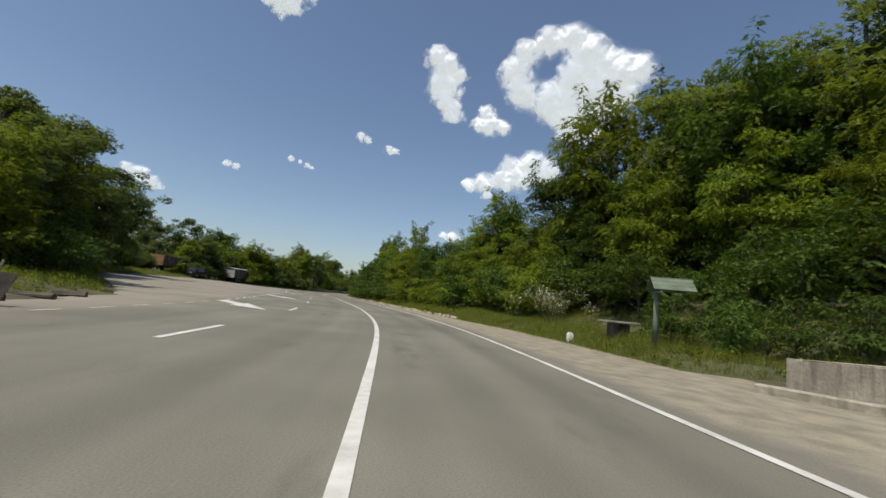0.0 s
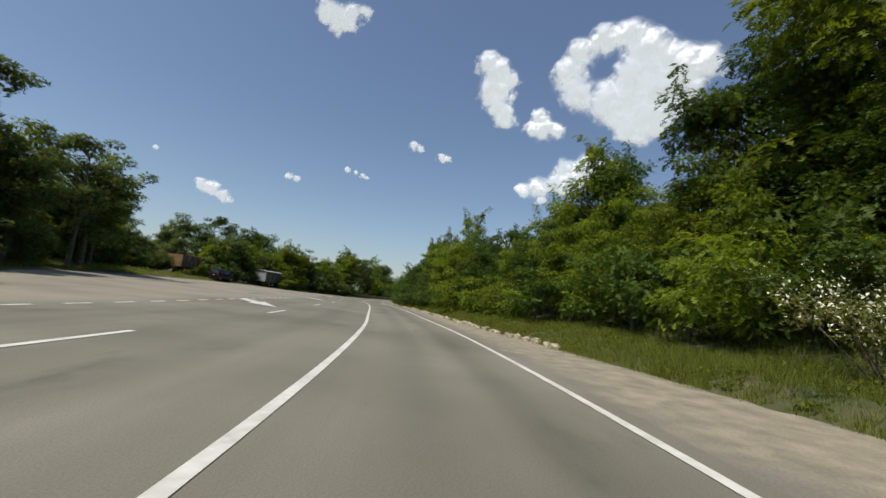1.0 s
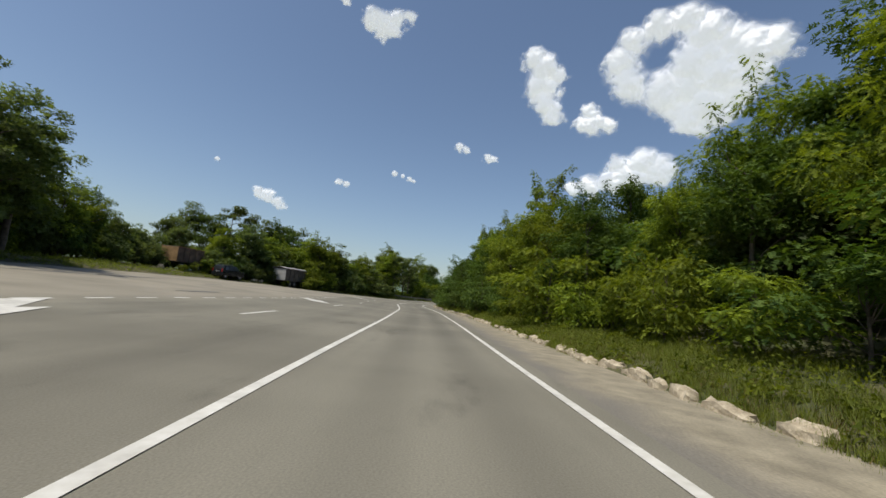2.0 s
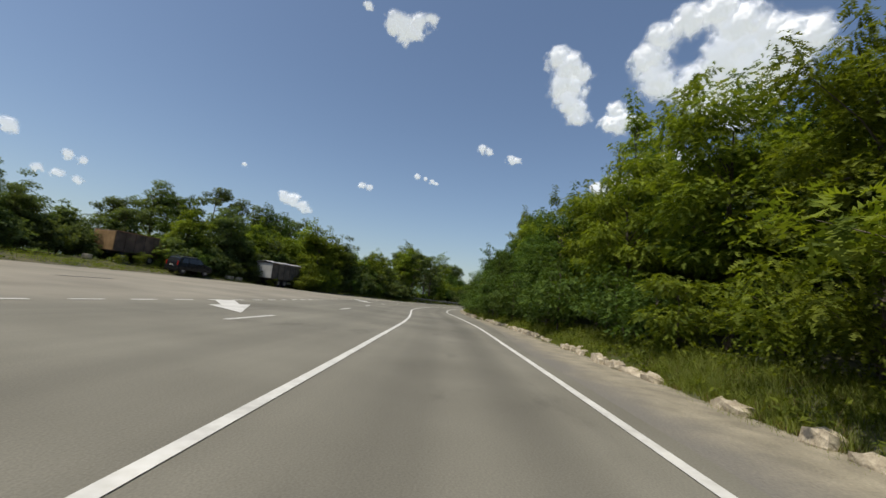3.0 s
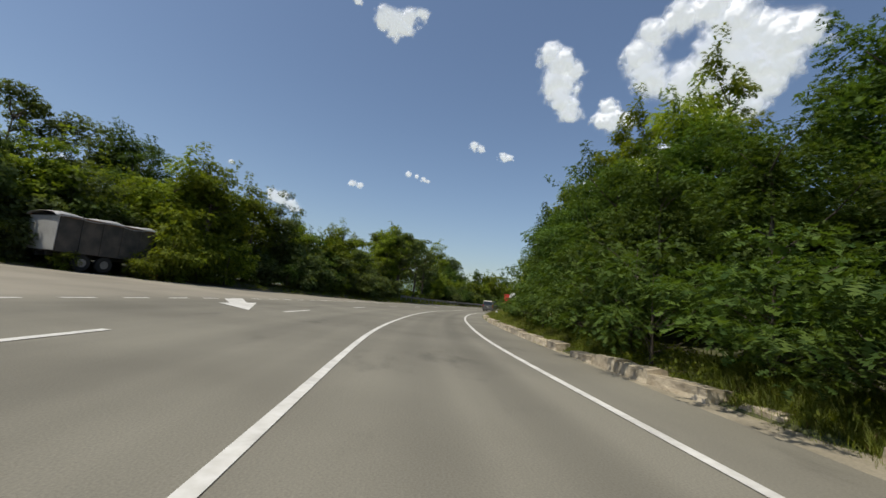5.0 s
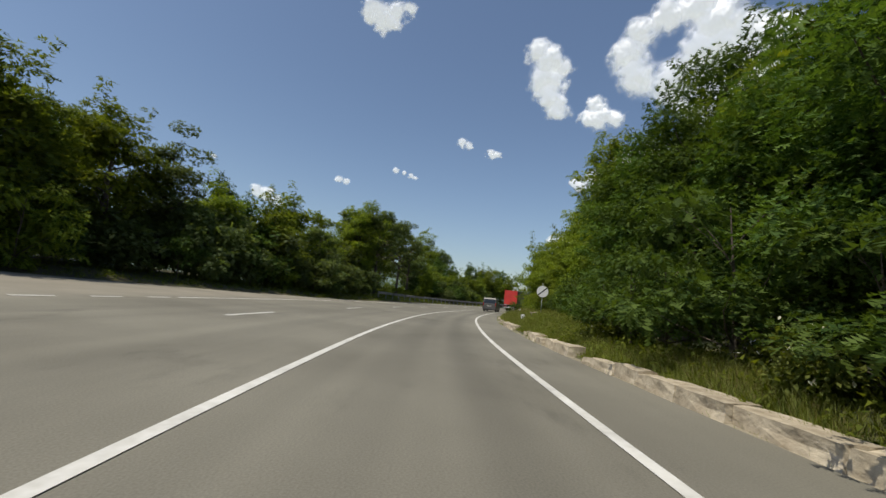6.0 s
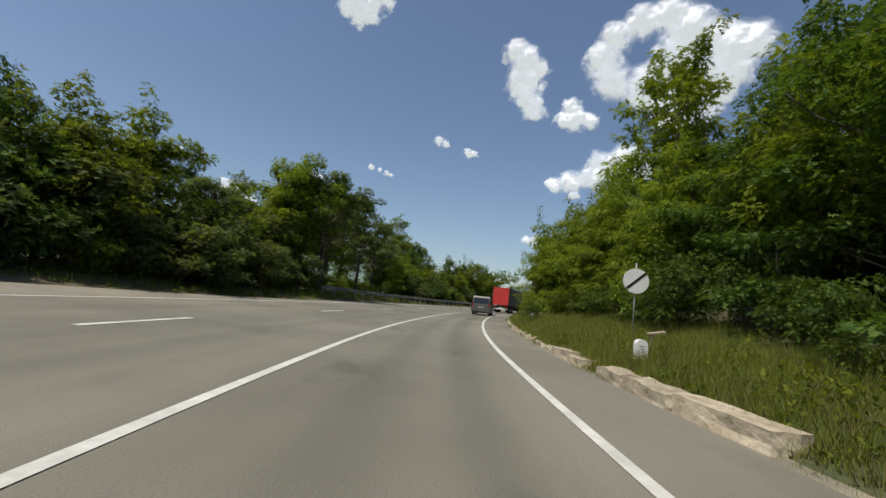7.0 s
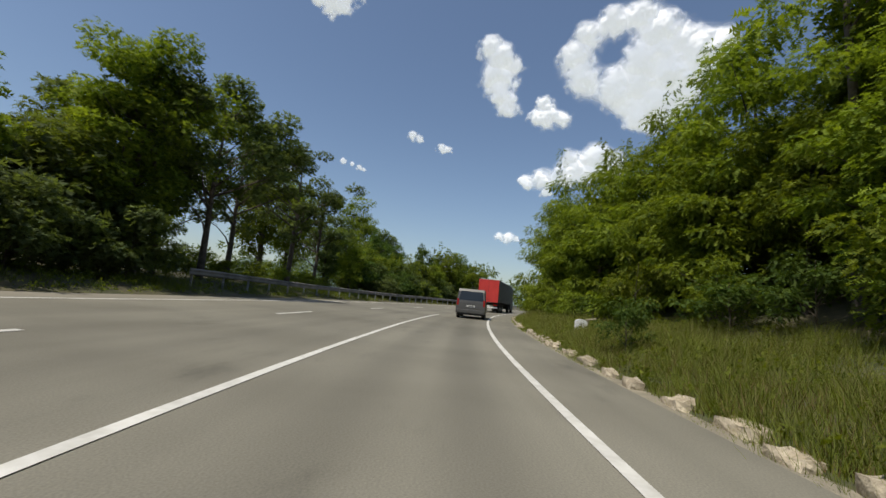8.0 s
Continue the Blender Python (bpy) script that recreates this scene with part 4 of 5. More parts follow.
def roofed_board(x, y, turn):
    """A single stout post that carries a little gabled roof of boards."""
    z0 = ground_at(x, y)
    root = empty("roofed_post", pose(x, y, z0 - 0.1, 0, 0, turn), "green-painted wooden post with a small gabled board roof", "roofed post")
    h = 2.08 - z0
    bm = bmesh.new()
    add_tube(bm, (0, 0, 0), (0, 0, h), 0.095, 0.07, 12)
    part("post", bm, GREEN_WOOD, root, smooth=True)
    for side in (-1, 1):
        for k in range(3):
            bm = bmesh.new()
            a = 38 * side
            r = 0.10 + 0.195 * k
            add_box(bm, (1.15, 0.21, 0.022), (0.38, side * r * math.cos(radians(38)), h + 0.40 - r * math.sin(radians(38)) + 0.008 * (2 - k)), (-a, 0, 0), 0.004)
            part("roof_board", bm, GREEN_WOOD, root)
    bm = bmesh.new()
    add_box(bm, (1.17, 0.08, 0.03), (0.38, 0, h + 0.412), bevel=0.008)
    part("ridge_board", bm, GREEN_WOOD, root)
    bm = bmesh.new()
    add_box(bm, (0.06, 0.98, 0.05), (0, 0, h - 0.04), bevel=0.008)
    part("cross_beam", bm, GREEN_WOOD, root)
    bm = bmesh.new()
    add_box(bm, (1.08, 0.07, 0.07), (0.38, 0, h + 0.30), bevel=0.008)
    part("ridge_beam", bm, GREEN_WOOD, root)
    return root


roofed_board(6.5, 12.7, -12)


def picnic_table(x, y, turn):
    z0 = ground_at(x, y)
    root = empty("picnic_table", pose(x, y, z0 - 0.04, 0, 0, turn), "rough picnic table with a pale slab top on a dark block", "table")
    for k in range(3):
        bm = bmesh.new()
        add_box(bm, (1.12, 0.25, 0.06), (0, -0.27 + 0.27 * k, 0.69), (0, 0, random.uniform(-0.6, 0.6)), 0.01)
        part("top_plank", bm, GREY_WOOD, root)
    for u in (-0.2, 0.2):
        bm = bmesh.new()
        add_box(bm, (0.14, 0.55, 0.64), (u, 0, 0.32), bevel=0.012)
        part("leg", bm, DARK_WOOD, root)
    bm = bmesh.new()
    add_box(bm, (0.40, 0.08, 0.3), (0, 0, 0.42), bevel=0.01)
    part("stretcher", bm, DARK_WOOD, root)
    return root


picnic_table(6.2, 14.6, 4)

def stained_material():
    """Warm grey concrete with dark runs of damp down its face."""
    m = surface("stained_concrete", (0.29, 0.255, 0.195), (0.46, 0.415, 0.33), 1.4, 14, 0.92, 0.6)
    n, l = m.node_tree.nodes, m.node_tree.links
    p = n["Principled BSDF"]
    before = p.inputs["Base Color"].links[0].from_socket
    tc, mp, run, mr, dark = n.new("ShaderNodeTexCoord"), n.new("ShaderNodeMapping"), n.new("ShaderNodeTexNoise"), n.new("ShaderNodeMapRange"), n.new("ShaderNodeMixRGB")
    mp.inputs["Scale"].default_value = (3.2, 3.2, 0.35)
    run.inputs["Scale"].default_value, run.inputs["Detail"].default_value = 1.6, 6
    l.new(tc.outputs["Object"], mp.inputs[0])
    l.new(mp.outputs[0], run.inputs["Vector"])
    for sock, val in (("From Min", 0.52), ("From Max", 0.72), ("To Min", 0.0), ("To Max", 0.75)):
        mr.inputs[sock].default_value = val
    l.new(run.outputs["Fac"], mr.inputs["Value"])
    dark.blend_type = "MULTIPLY"
    l.new(mr.outputs[0], dark.inputs[0])
    l.new(before, dark.inputs[1])
    dark.inputs[2].default_value = (0.35, 0.33, 0.28, 1)
    l.new(dark.outputs[0], p.inputs["Base Color"])
    return m


STAINED = stained_material()


def parapet():
    """The headwall of a culvert: a face of stained blocks across the verge, and a low kerb before it."""
    root = empty("culvert_headwall", pose(6.48, 7.75, 0, 0, 0, 6), "stained low concrete headwall across the verge", "wall")
    rng = random.Random(4)
    for k in range(2):
        bm = bmesh.new()
        add_box(bm, (2.3, 0.30, 0.95), bevel=0.025)
        for v in bm.verts:
            v.co += Vector((rng.uniform(-1, 1), rng.uniform(-1, 1), rng.uniform(-1, 1))) * 0.010
        ob = part("wall_block", bm, STAINED, root)
        ob.matrix_basis = pose(1.15 + 2.31 * k, 0, 0.17 + 0.02 * k)
    bm = bmesh.new()
    add_box(bm, (3.2, 0.24, 0.5), bevel=0.03)
    for v in bm.verts:
        v.co += Vector((rng.uniform(-1, 1), rng.uniform(-1, 1), rng.uniform(-1, 1))) * 0.012
    ob = part("low_kerb", bm, STAINED, root)
    ob.matrix_basis = pose(0.30, -1.15, -0.12, 0, 0, -58)


parapet()


RAIL_STEEL = surface("weathered_rail", (0.17, 0.165, 0.15), (0.27, 0.26, 0.24), 1.5, 14, 0.75, 0.4, metal=0.2)


def guard_rail():
    """A steel crash barrier on posts along the outside of the bend."""
    root = empty("guard_rail", pose(0, 0, 0), "weathered grey steel crash barrier on posts", "guard rail", kind="structure")
    prof = [(0.00, 0.00), (0.05, 0.03), (0.05, 0.09), (0.0, 0.13), (0.0, 0.17), (0.05, 0.21), (0.05, 0.27), (0.0, 0.30)]
    off = lambda s: float(np.interp(s, [202, 206, 214, 240, 300], [11.0, 10.3, 9.7, 9.2, 9.0]))
    top = lambda s: float(np.interp(s, [200, 206, 215, 232, 300], [1.45, 1.42, 1.30, 1.28, 1.30]))
    s = 204.4
    while s < 292:
        a, b = s, s + 3.96
        vs, n = [], len(prof)
        for q in np.linspace(a, b, 5):
            xy = on_road(q, off(q))
            nx = ACROSS[int(q)]
            for w, z in prof:
                vs.append((xy[0] - nx[0] * w, xy[1] - nx[1] * w, top(q) - 0.30 + z + float(np.clip(q - 232, 0, 40)) * 0.005))
        fs = [(i * n + j, i * n + j + 1, (i + 1) * n + j + 1, (i + 1) * n + j) for i in range(4) for j in range(n - 1)]
        ob = mesh_object("rail", vs, fs, RAIL_STEEL, root, smooth=True)
        ob.modifiers.new("sheet", "SOLIDIFY").thickness = 0.006
        for q in (a + 0.3, a + 2.3):
            xy = on_road(q, off(q) + 0.12)
            z = ground_at(*xy)
            bm = bmesh.new()
            t = top(q) + float(np.clip(q - 232, 0, 40)) * 0.005
            add_box(bm, (0.10, 0.06, t - z + 0.25), (xy[0], xy[1], (t + z - 0.3) / 2), (0, 0, heading(q)), 0.008)
            part("post", bm, GALVANISED, root)
        s += 4.0


guard_rail()


BLOSSOM = surface("blossom", (0.60, 0.58, 0.40), (0.78, 0.76, 0.62), 3, 20, 0.8, 0.0)


def flowers(name, seed, x, y, r, h, count, label):
    """A shrub set with clusters of small white flowers."""
    rng = np.random.default_rng(seed)
    root = empty(name, pose(x, y, ground_at(x, y)), label, "flowering shrub", "flowering shrubs")
    cs = rng.normal(size=(16, 3)) * np.array([r * 0.5, r * 0.5, h * 0.28]) + np.array([0, 0, h * 0.55])
    cs[:, 2] = np.clip(cs[:, 2], 0.15, h)
    v, f, _ = leaves(rng, cs, np.full(16, 0.4), 110, 0.09)
    v[:, 2] = np.maximum(v[:, 2], 0.02)
    mesh_object("foliage", v, f, GRASS, root)
    v, f, _ = leaves(rng, cs + np.array([0, 0, 0.12]), np.full(16, 0.48), count, 0.075)
    v[:, 2] = np.maximum(v[:, 2], 0.05)
    mesh_object("blossom", v, f, BLOSSOM, root, "small cream-white flowers")
    for k in range(6):
        bm = bmesh.new()
        c = cs[k]
        add_tube(bm, (0.05 * k - 0.12, 0, -0.05), tuple(c), 0.02, 0.008, 6)
        part("stem", bm, BARK, root)
    return root


flowers("flowering_shrub", 1, 6.3, 23.6, 1.7, 2.3, 44, "tall shrub with clusters of cream blossom in the grass")
flowers("flowering_shrub", 2, 7.7, 25.4, 1.4, 2.0, 30, "tall shrub with clusters of cream blossom in the grass")
for k, (s, d) in enumerate(((158.5, 6.6), (160, 7.4), (166, 6.8), (154, 6.6))):
    x, y = on_road(s, -d)
    flowers("flowering_weed", 10 + k, x, y, 0.5, 0.75, 6, "weed with small white flowers on the verge")
# a sapling at the kerb
yard.place("bush", -25.2, 132.0, 0.36, 40, 1.3, which=0)


def fallen_sign(x, y):
    root = empty("fallen_sign", pose(x, y, ground_at(x, y) + 0.1, 0, 0, 15), "rusty dark triangular road sign leaning at the lay-by's edge", "fallen sign")
    bm = bmesh.new()
    vs = [bm.verts.new(c) for c in ((-0.45, 0, 0.78), (0.32, 0.02, 0.72), (0.05, 0.0, 0.0))]
    f = bm.faces.new(vs)
    r = bmesh.ops.extrude_face_region(bm, geom=[f])
    for v in r["geom"]:
        if isinstance(v, bmesh.types.BMVert):
            v.co.y += 0.02
    bmesh.ops.recalc_face_normals(bm, faces=bm.faces[:])
    part("panel", bm, DARK_WOOD, root)
    bm = bmesh.new()
    add_tube(bm, (-0.25, 0.05, 0.0), (-0.02, 0.05, 1.0), 0.025, 0.025, 8)
    part("post", bm, GREY_WOOD, root)
    bm = bmesh.new()
    add_box(bm, (0.5, 0.25, 0.08), (0.1, 0.0, -0.03), bevel=0.02)
    part("foot", bm, DARK_WOOD, root)


fallen_sign(-9.6, 9.4)
for x, y, ln, turn in ((-12.1, 14.2, 0.9, 20), (-11.6, 12.2, 1.4, 8), (-11.2, 10.6, 1.2, -6)):
    bm = bmesh.new()
    add_tube(bm, (-ln / 2, 0, 0), (ln / 2, 0, 0.02), 0.13, 0.11, 11)
    for v in bm.verts:
        v.co += Vector((random.uniform(-1, 1), random.uniform(-1, 1), random.uniform(-1, 1))) * 0.015
    ob = tagged(part("log", bm, DARK_WOOD), "short dark log lying along the grass edge", "log", "logs at the lay-by")
    ob.matrix_world = pose(x, y, ground_at(x, y) + 0.12, 0, 0, turn)

# ---- vehicles ----
def car_paint(name, colour, rough=0.35, metal=0.3):
    return surface(name, tuple(c * 0.9 for c in colour), tuple(min(c * 1.08, 1) for c in colour), 1.5, 60, rough, 0.02, metal, 0.1)


GREY_PAINT = car_paint("grey_car_paint", (0.095, 0.093, 0.088), 0.4, 0.15)
BLACK_PAINT = car_paint("black_car_paint", (0.018, 0.019, 0.022), 0.25)
RED_SHEET = surface("red_tarpaulin", (0.52, 0.035, 0.03), (0.62, 0.05, 0.04), 1.0, 20, 0.55, 0.1, grain_mix=0.12)
DARK_SHEET = surface("near_black_sheet", (0.022, 0.022, 0.024), (0.04, 0.04, 0.042), 1.0, 20, 0.55, 0.1)
GREY_SHEET = surface("grey_tarpaulin", (0.30, 0.30, 0.29), (0.38, 0.38, 0.37), 0.8, 20, 0.6, 0.1)
RUSTY = surface("rusty_brown_sheet", (0.15, 0.075, 0.04), (0.26, 0.14, 0.075), 1.3, 14, 0.85, 0.3)
LAMP_RED = surface("red_lamp_glass", (0.30, 0.012, 0.01), (0.36, 0.02, 0.015), 5, 50, 0.2, 0.0)
LAMP_AMBER = surface("amber_lamp_glass", (0.5, 0.16, 0.02), (0.55, 0.2, 0.03), 5, 50, 0.2, 0.0)
STEEL = surface("dull_steel", (0.22, 0.22, 0.23), (0.34, 0.34, 0.35), 3, 40, 0.45, 0.1, metal=0.7)
CHASSIS = surface("black_chassis", (0.015, 0.015, 0.015), (0.035, 0.033, 0.03), 3, 30, 0.8, 0.2)


def window_glass():
    m, n, l, p = nodes_of("tinted_glass")
    p.inputs["Base Color"].default_value = (0.02, 0.024, 0.026, 1)
    p.inputs["Roughness"].default_value = 0.06
    p.inputs["Specular IOR Level"].default_value = 0.6
    return m


GLASS = window_glass()


def shell(profile, width, top_in, belt):
    """A car body from its side outline (forward, up): full width up to the belt, leaning in above it."""
    bm = bmesh.new()
    half = width / 2
    top = max(z for _, z in profile)
    inset = lambda z: half - top_in * max(0.0, (z - belt) / (top - belt))
    left = [bm.verts.new((-inset(z), y, z)) for y, z in profile]
    right = [bm.verts.new((inset(z), y, z)) for y, z in profile]
    bm.faces.new(left)
    bm.faces.new(right[::-1])
    n = len(profile)
    for k in range(n):
        bm.faces.new((left[k], right[k], right[(k + 1) % n], left[(k + 1) % n]))
    bmesh.ops.recalc_face_normals(bm, faces=bm.faces[:])
    bmesh.ops.bevel(bm, geom=bm.edges[:], offset=0.045, segments=3, affect="EDGES", profile=0.6)
    return bm


def panel(bm, corners, thick=0.012):
    """A thin plate through four corners."""
    vs = [bm.verts.new(c) for c in corners]
    f = bm.faces.new(vs)
    bm.normal_update()
    n = f.normal.copy()
    r = bmesh.ops.extrude_face_region(bm, geom=[f])
    for v in r["geom"]:
        if isinstance(v, bmesh.types.BMVert):
            v.co += n * thick
    bmesh.ops.recalc_face_normals(bm, faces=bm.faces[:])
    return bm


def wheel(root, x, y, r, w):
    bm = bmesh.new()
    add_tube(bm, (x - w / 2, y, r), (x + w / 2, y, r), r, r, 26)
    bmesh.ops.bevel(bm, geom=[e for e in bm.edges if abs(e.verts[0].co.x - e.verts[1].co.x) < 1e-4 and e.calc_length() < r], offset=0.03, segments=2, affect="EDGES")
    tyre = part("wheel", bm, RUBBER, root, smooth=False)
    bm = bmesh.new()
    side = 1 if x > 0 else -1
    add_tube(bm, (x, y, r), (x + side * (w / 2 + 0.012), y, r), r * 0.62, r * 0.5, 20)
    part("rim", bm, STEEL, tyre)


def passenger_car(name, m, label, category, paint, size, profile, belt, top_in, glass_rear, glass_sides, wheel_r, axles, plate=True):
    """A van or estate car. Forward is +y, the rear at y = 0."""
    L, W, Hh = size
    root = empty(name, m, label, category)
    part("body", shell(profile, W, top_in, belt), paint, root, smooth=False)
    half = W / 2
    lean = lambda z: half - top_in * max(0.0, (z - belt) / (Hh - belt))
    bm = bmesh.new()
    (y0, z0), (y1, z1) = glass_rear
    panel(bm, [(-lean(z0) + 0.13, y0 - 0.012, z0), (lean(z0) - 0.13, y0 - 0.012, z0), (lean(z1) - 0.16, y1 - 0.012, z1), (-lean(z1) + 0.16, y1 - 0.012, z1)])
    part("rear_window", bm, GLASS, root, "dark tinted rear window")
    for side in (-1, 1):
        for ya, yb, yc, yd, za, zb in glass_sides:
            bm = bmesh.new()
            a, b = lean(za) + 0.004, lean(zb) + 0.004
            panel(bm, [(side * a, ya, za), (side * a, yb, za), (side * b, yc, zb), (side * b, yd, zb)][::side])
            part("side_window", bm, GLASS, root, "dark tinted side window")
        bm = bmesh.new()
        add_box(bm, (0.13, 0.05, 0.46), (side * (half - 0.11), 0.015, belt - 0.02), bevel=0.015)
        part("tail_lamp", bm, LAMP_RED, root, "red tail lamp")
        bm = bmesh.new()
        add_box(bm, (0.09, 0.12, 0.17), (side * (half + 0.09), L * 0.72, belt + 0.12), bevel=0.03)
        part("wing_mirror", bm, paint, root)
    bm = bmesh.new()
    add_box(bm, (W - 0.06, 0.16, 0.24), (0, 0.02, 0.46), bevel=0.04)
    part("rear_bumper", bm, paint, root)
    bm = bmesh.new()
    add_box(bm, (W - 0.3, 0.14, 0.10), (0, 0.06, 0.29), bevel=0.02)
    part("under_tray", bm, CHASSIS, root)
    if plate:
        bm = bmesh.new()
        add_box(bm, (0.52, 0.012, 0.11), (0, -0.03, belt - 0.22), bevel=0.003)
        p = part("number_plate", bm, WHITE, root, "white plate with an unreadable dark bar")
        bm = bmesh.new()
        add_box(bm, (0.40, 0.004, 0.05), (0, -0.039, belt - 0.22))
        part("plate_bar", bm, BLACK, p)
    for y in axles:
        for x in (-half + 0.13, half - 0.13):
            wheel(root, x, y, wheel_r, 0.22)
    return root


# the van and the lorry ahead on the bend
def lane_pose(x, y, back, turn):
    """A pose on the lane, some metres behind the place given, turned with the road."""
    a, d = road_coords([x], [y])
    a1 = float(a[0]) - back
    px, py = on_road(a1, float(d[0]))
    return pose(px, py, float(road_z(a1, -1.7)), 0, 0, turn + heading(a1) - heading(float(a[0])))


VAN_SIDE = [(0.0, 0.32), (-0.02, 0.62), (0.0, 1.02), (0.14, 1.72), (0.26, 1.90), (2.9, 1.93), (3.5, 1.80), (4.15, 1.18), (4.75, 0.98), (4.86, 0.72), (4.84, 0.32)]
passenger_car("van", lane_pose(-29.3, 156.8, 8.0, -3), "grey passenger van with a dark rear window", "van", GREY_PAINT, (4.85, 1.90, 1.93), VAN_SIDE, 1.02, 0.13,
              ((0.045, 1.16), (0.145, 1.74)), [(0.5, 1.7, 1.7, 0.6, 1.12, 1.66), (1.8, 2.8, 2.8, 1.8, 1.12, 1.66), (2.95, 3.95, 3.45, 2.95, 1.12, 1.66)], 0.32, (0.95, 3.9))


def lorry(m):
    root = empty("lorry", m, "articulated lorry with a red rear and its right side coloured dark for shade", "lorry")
    L, W, z0, z1 = 13.6, 2.5, 1.25, 3.95
    # near-black body colour stands for the shade on the trailer's right side
    bm = bmesh.new()
    add_box(bm, (W - 0.04, L - 0.04, z1 - z0), (0, L / 2, (z0 + z1) / 2), bevel=0.03)
    part("trailer_body", bm, DARK_SHEET, root)
    for u in (-0.6, 0.6):
        bm = bmesh.new()
        add_box(bm, (1.17, 0.05, z1 - z0 - 0.16), (u, -0.01, (z0 + z1) / 2), bevel=0.01)
        d = part("rear_door", bm, RED_SHEET, root, "bright red rear door")
        for k in (-0.35, 0.35):
            bm = bmesh.new()
            add_tube(bm, (u + k, -0.05, z0 + 0.15), (u + k, -0.05, z1 - 0.2), 0.016, 0.016, 8)
            part("lock_rod", bm, RED_SHEET, d)
    for u in (-1.22, 1.22):
        bm = bmesh.new()
        add_box(bm, (0.06, 0.09, z1 - z0), (u, 0, (z0 + z1) / 2), bevel=0.012)
        part("corner_post", bm, RED_SHEET, root)
    for z in (z0 + 0.03, z1 - 0.04):
        bm = bmesh.new()
        add_box(bm, (W, 0.09, 0.09), (0, 0, z), bevel=0.012)
        part("rear_beam", bm, RED_SHEET, root)
    for k in range(13):
        bm = bmesh.new()
        add_box(bm, (0.02, 0.05, z1 - z0 - 0.1), (W / 2 - 0.012, 0.6 + k * 1.05, (z0 + z1) / 2))
        part("curtain_strap", bm, CHASSIS, root)
        bm = bmesh.new()
        add_box(bm, (0.02, 0.05, z1 - z0 - 0.1), (-W / 2 + 0.012, 0.6 + k * 1.05, (z0 + z1) / 2))
        part("curtain_strap", bm, CHASSIS, root)
    # pale sheet on the left puts that side's sunlight into the colour
    bm = bmesh.new()
    add_box(bm, (0.012, L - 0.2, z1 - z0 - 0.12), (-W / 2 + 0.016, L / 2, (z0 + z1) / 2))
    part("sunlit_side_curtain", bm, GREY_SHEET, root, "left side curtain coloured light grey for sunlight")
    bm = bmesh.new()
    for u in (-0.5, 0.5):
        add_box(bm, (0.14, L - 0.3, 0.32), (u, L / 2, z0 - 0.2))
    part("chassis", bm, CHASSIS, root)
    bm = bmesh.new()
    add_box(bm, (W - 0.1, 0.12, 0.18), (0, 0.15, 0.62), bevel=0.02)
    part("rear_bumper", bm, WHITE, root, "pale rear under-run bar")
    for u in (-0.95, 0.95):
        bm = bmesh.new()
        add_box(bm, (0.42, 0.06, 0.14), (u, 0.0, 0.92), bevel=0.015)
        part("tail_lamp", bm, LAMP_RED, root, "red tail lamp cluster")
        bm = bmesh.new()
        add_box(bm, (0.5, 0.02, 0.55), (u, 0.9, 0.5), bevel=0.005)
        part("mud_flap", bm, RUBBER, root)
    bm = bmesh.new()
    add_box(bm, (0.52, 0.012, 0.11), (0, 0.08, 0.80))
    part("number_plate", bm, WHITE, root, "pale unreadable plate")
    for y in (1.9, 3.2, 4.5, 11.4, 15.6):
        for x in (-1.02, 1.02):
            wheel(root, x, y, 0.5, 0.36)
    CAB = [(12.9, 0.5), (12.9, 1.3), (13.9, 1.4), (13.9, 3.3), (14.3, 3.75), (15.6, 3.6), (16.15, 2.2), (16.2, 0.45)]
    part("cab", shell(CAB, 2.44, 0.06, 1.5), DARK_SHEET, root, "dark driver's cab")
    return root


lorry(lane_pose(-27.1, 181.5, 8.0, -13))

# vehicles left standing on the lay-by
SUV_SIDE = [(0.0, 0.40), (-0.03, 0.70), (0.02, 1.06), (0.24, 1.60), (0.46, 1.72), (2.0, 1.75), (2.5, 1.68), (3.05, 1.18), (3.85, 1.03), (4.02, 0.80), (4.0, 0.38)]
estate = passenger_car("estate_car", pose(-46.2, 79.2, ground_at(-46.2, 81) + 0.1, 0, 2, -4), "black estate car parked at the edge of the lay-by", "car", BLACK_PAINT, (4.0, 1.80, 1.75), SUV_SIDE, 1.06, 0.16,
                       ((0.09, 1.16), (0.22, 1.56)), [(0.42, 1.12, 1.1, 0.58, 1.14, 1.60), (1.2, 2.05, 2.0, 1.16, 1.14, 1.60), (2.12, 2.82, 2.45, 2.08, 1.14, 1.60)], 0.36, (0.66, 3.24))
for u in (-0.62, 0.62):
    bm = bmesh.new()
    add_tube(bm, (u, 0.55, 1.80), (u, 2.15, 1.81), 0.018, 0.018, 8)
    for y in (0.6, 2.1):
        add_tube(bm, (u, y, 1.72), (u, y, 1.80), 0.016, 0.016, 6)
    part("roof_rail", bm, STEEL, estate, "thin steel roof rail")


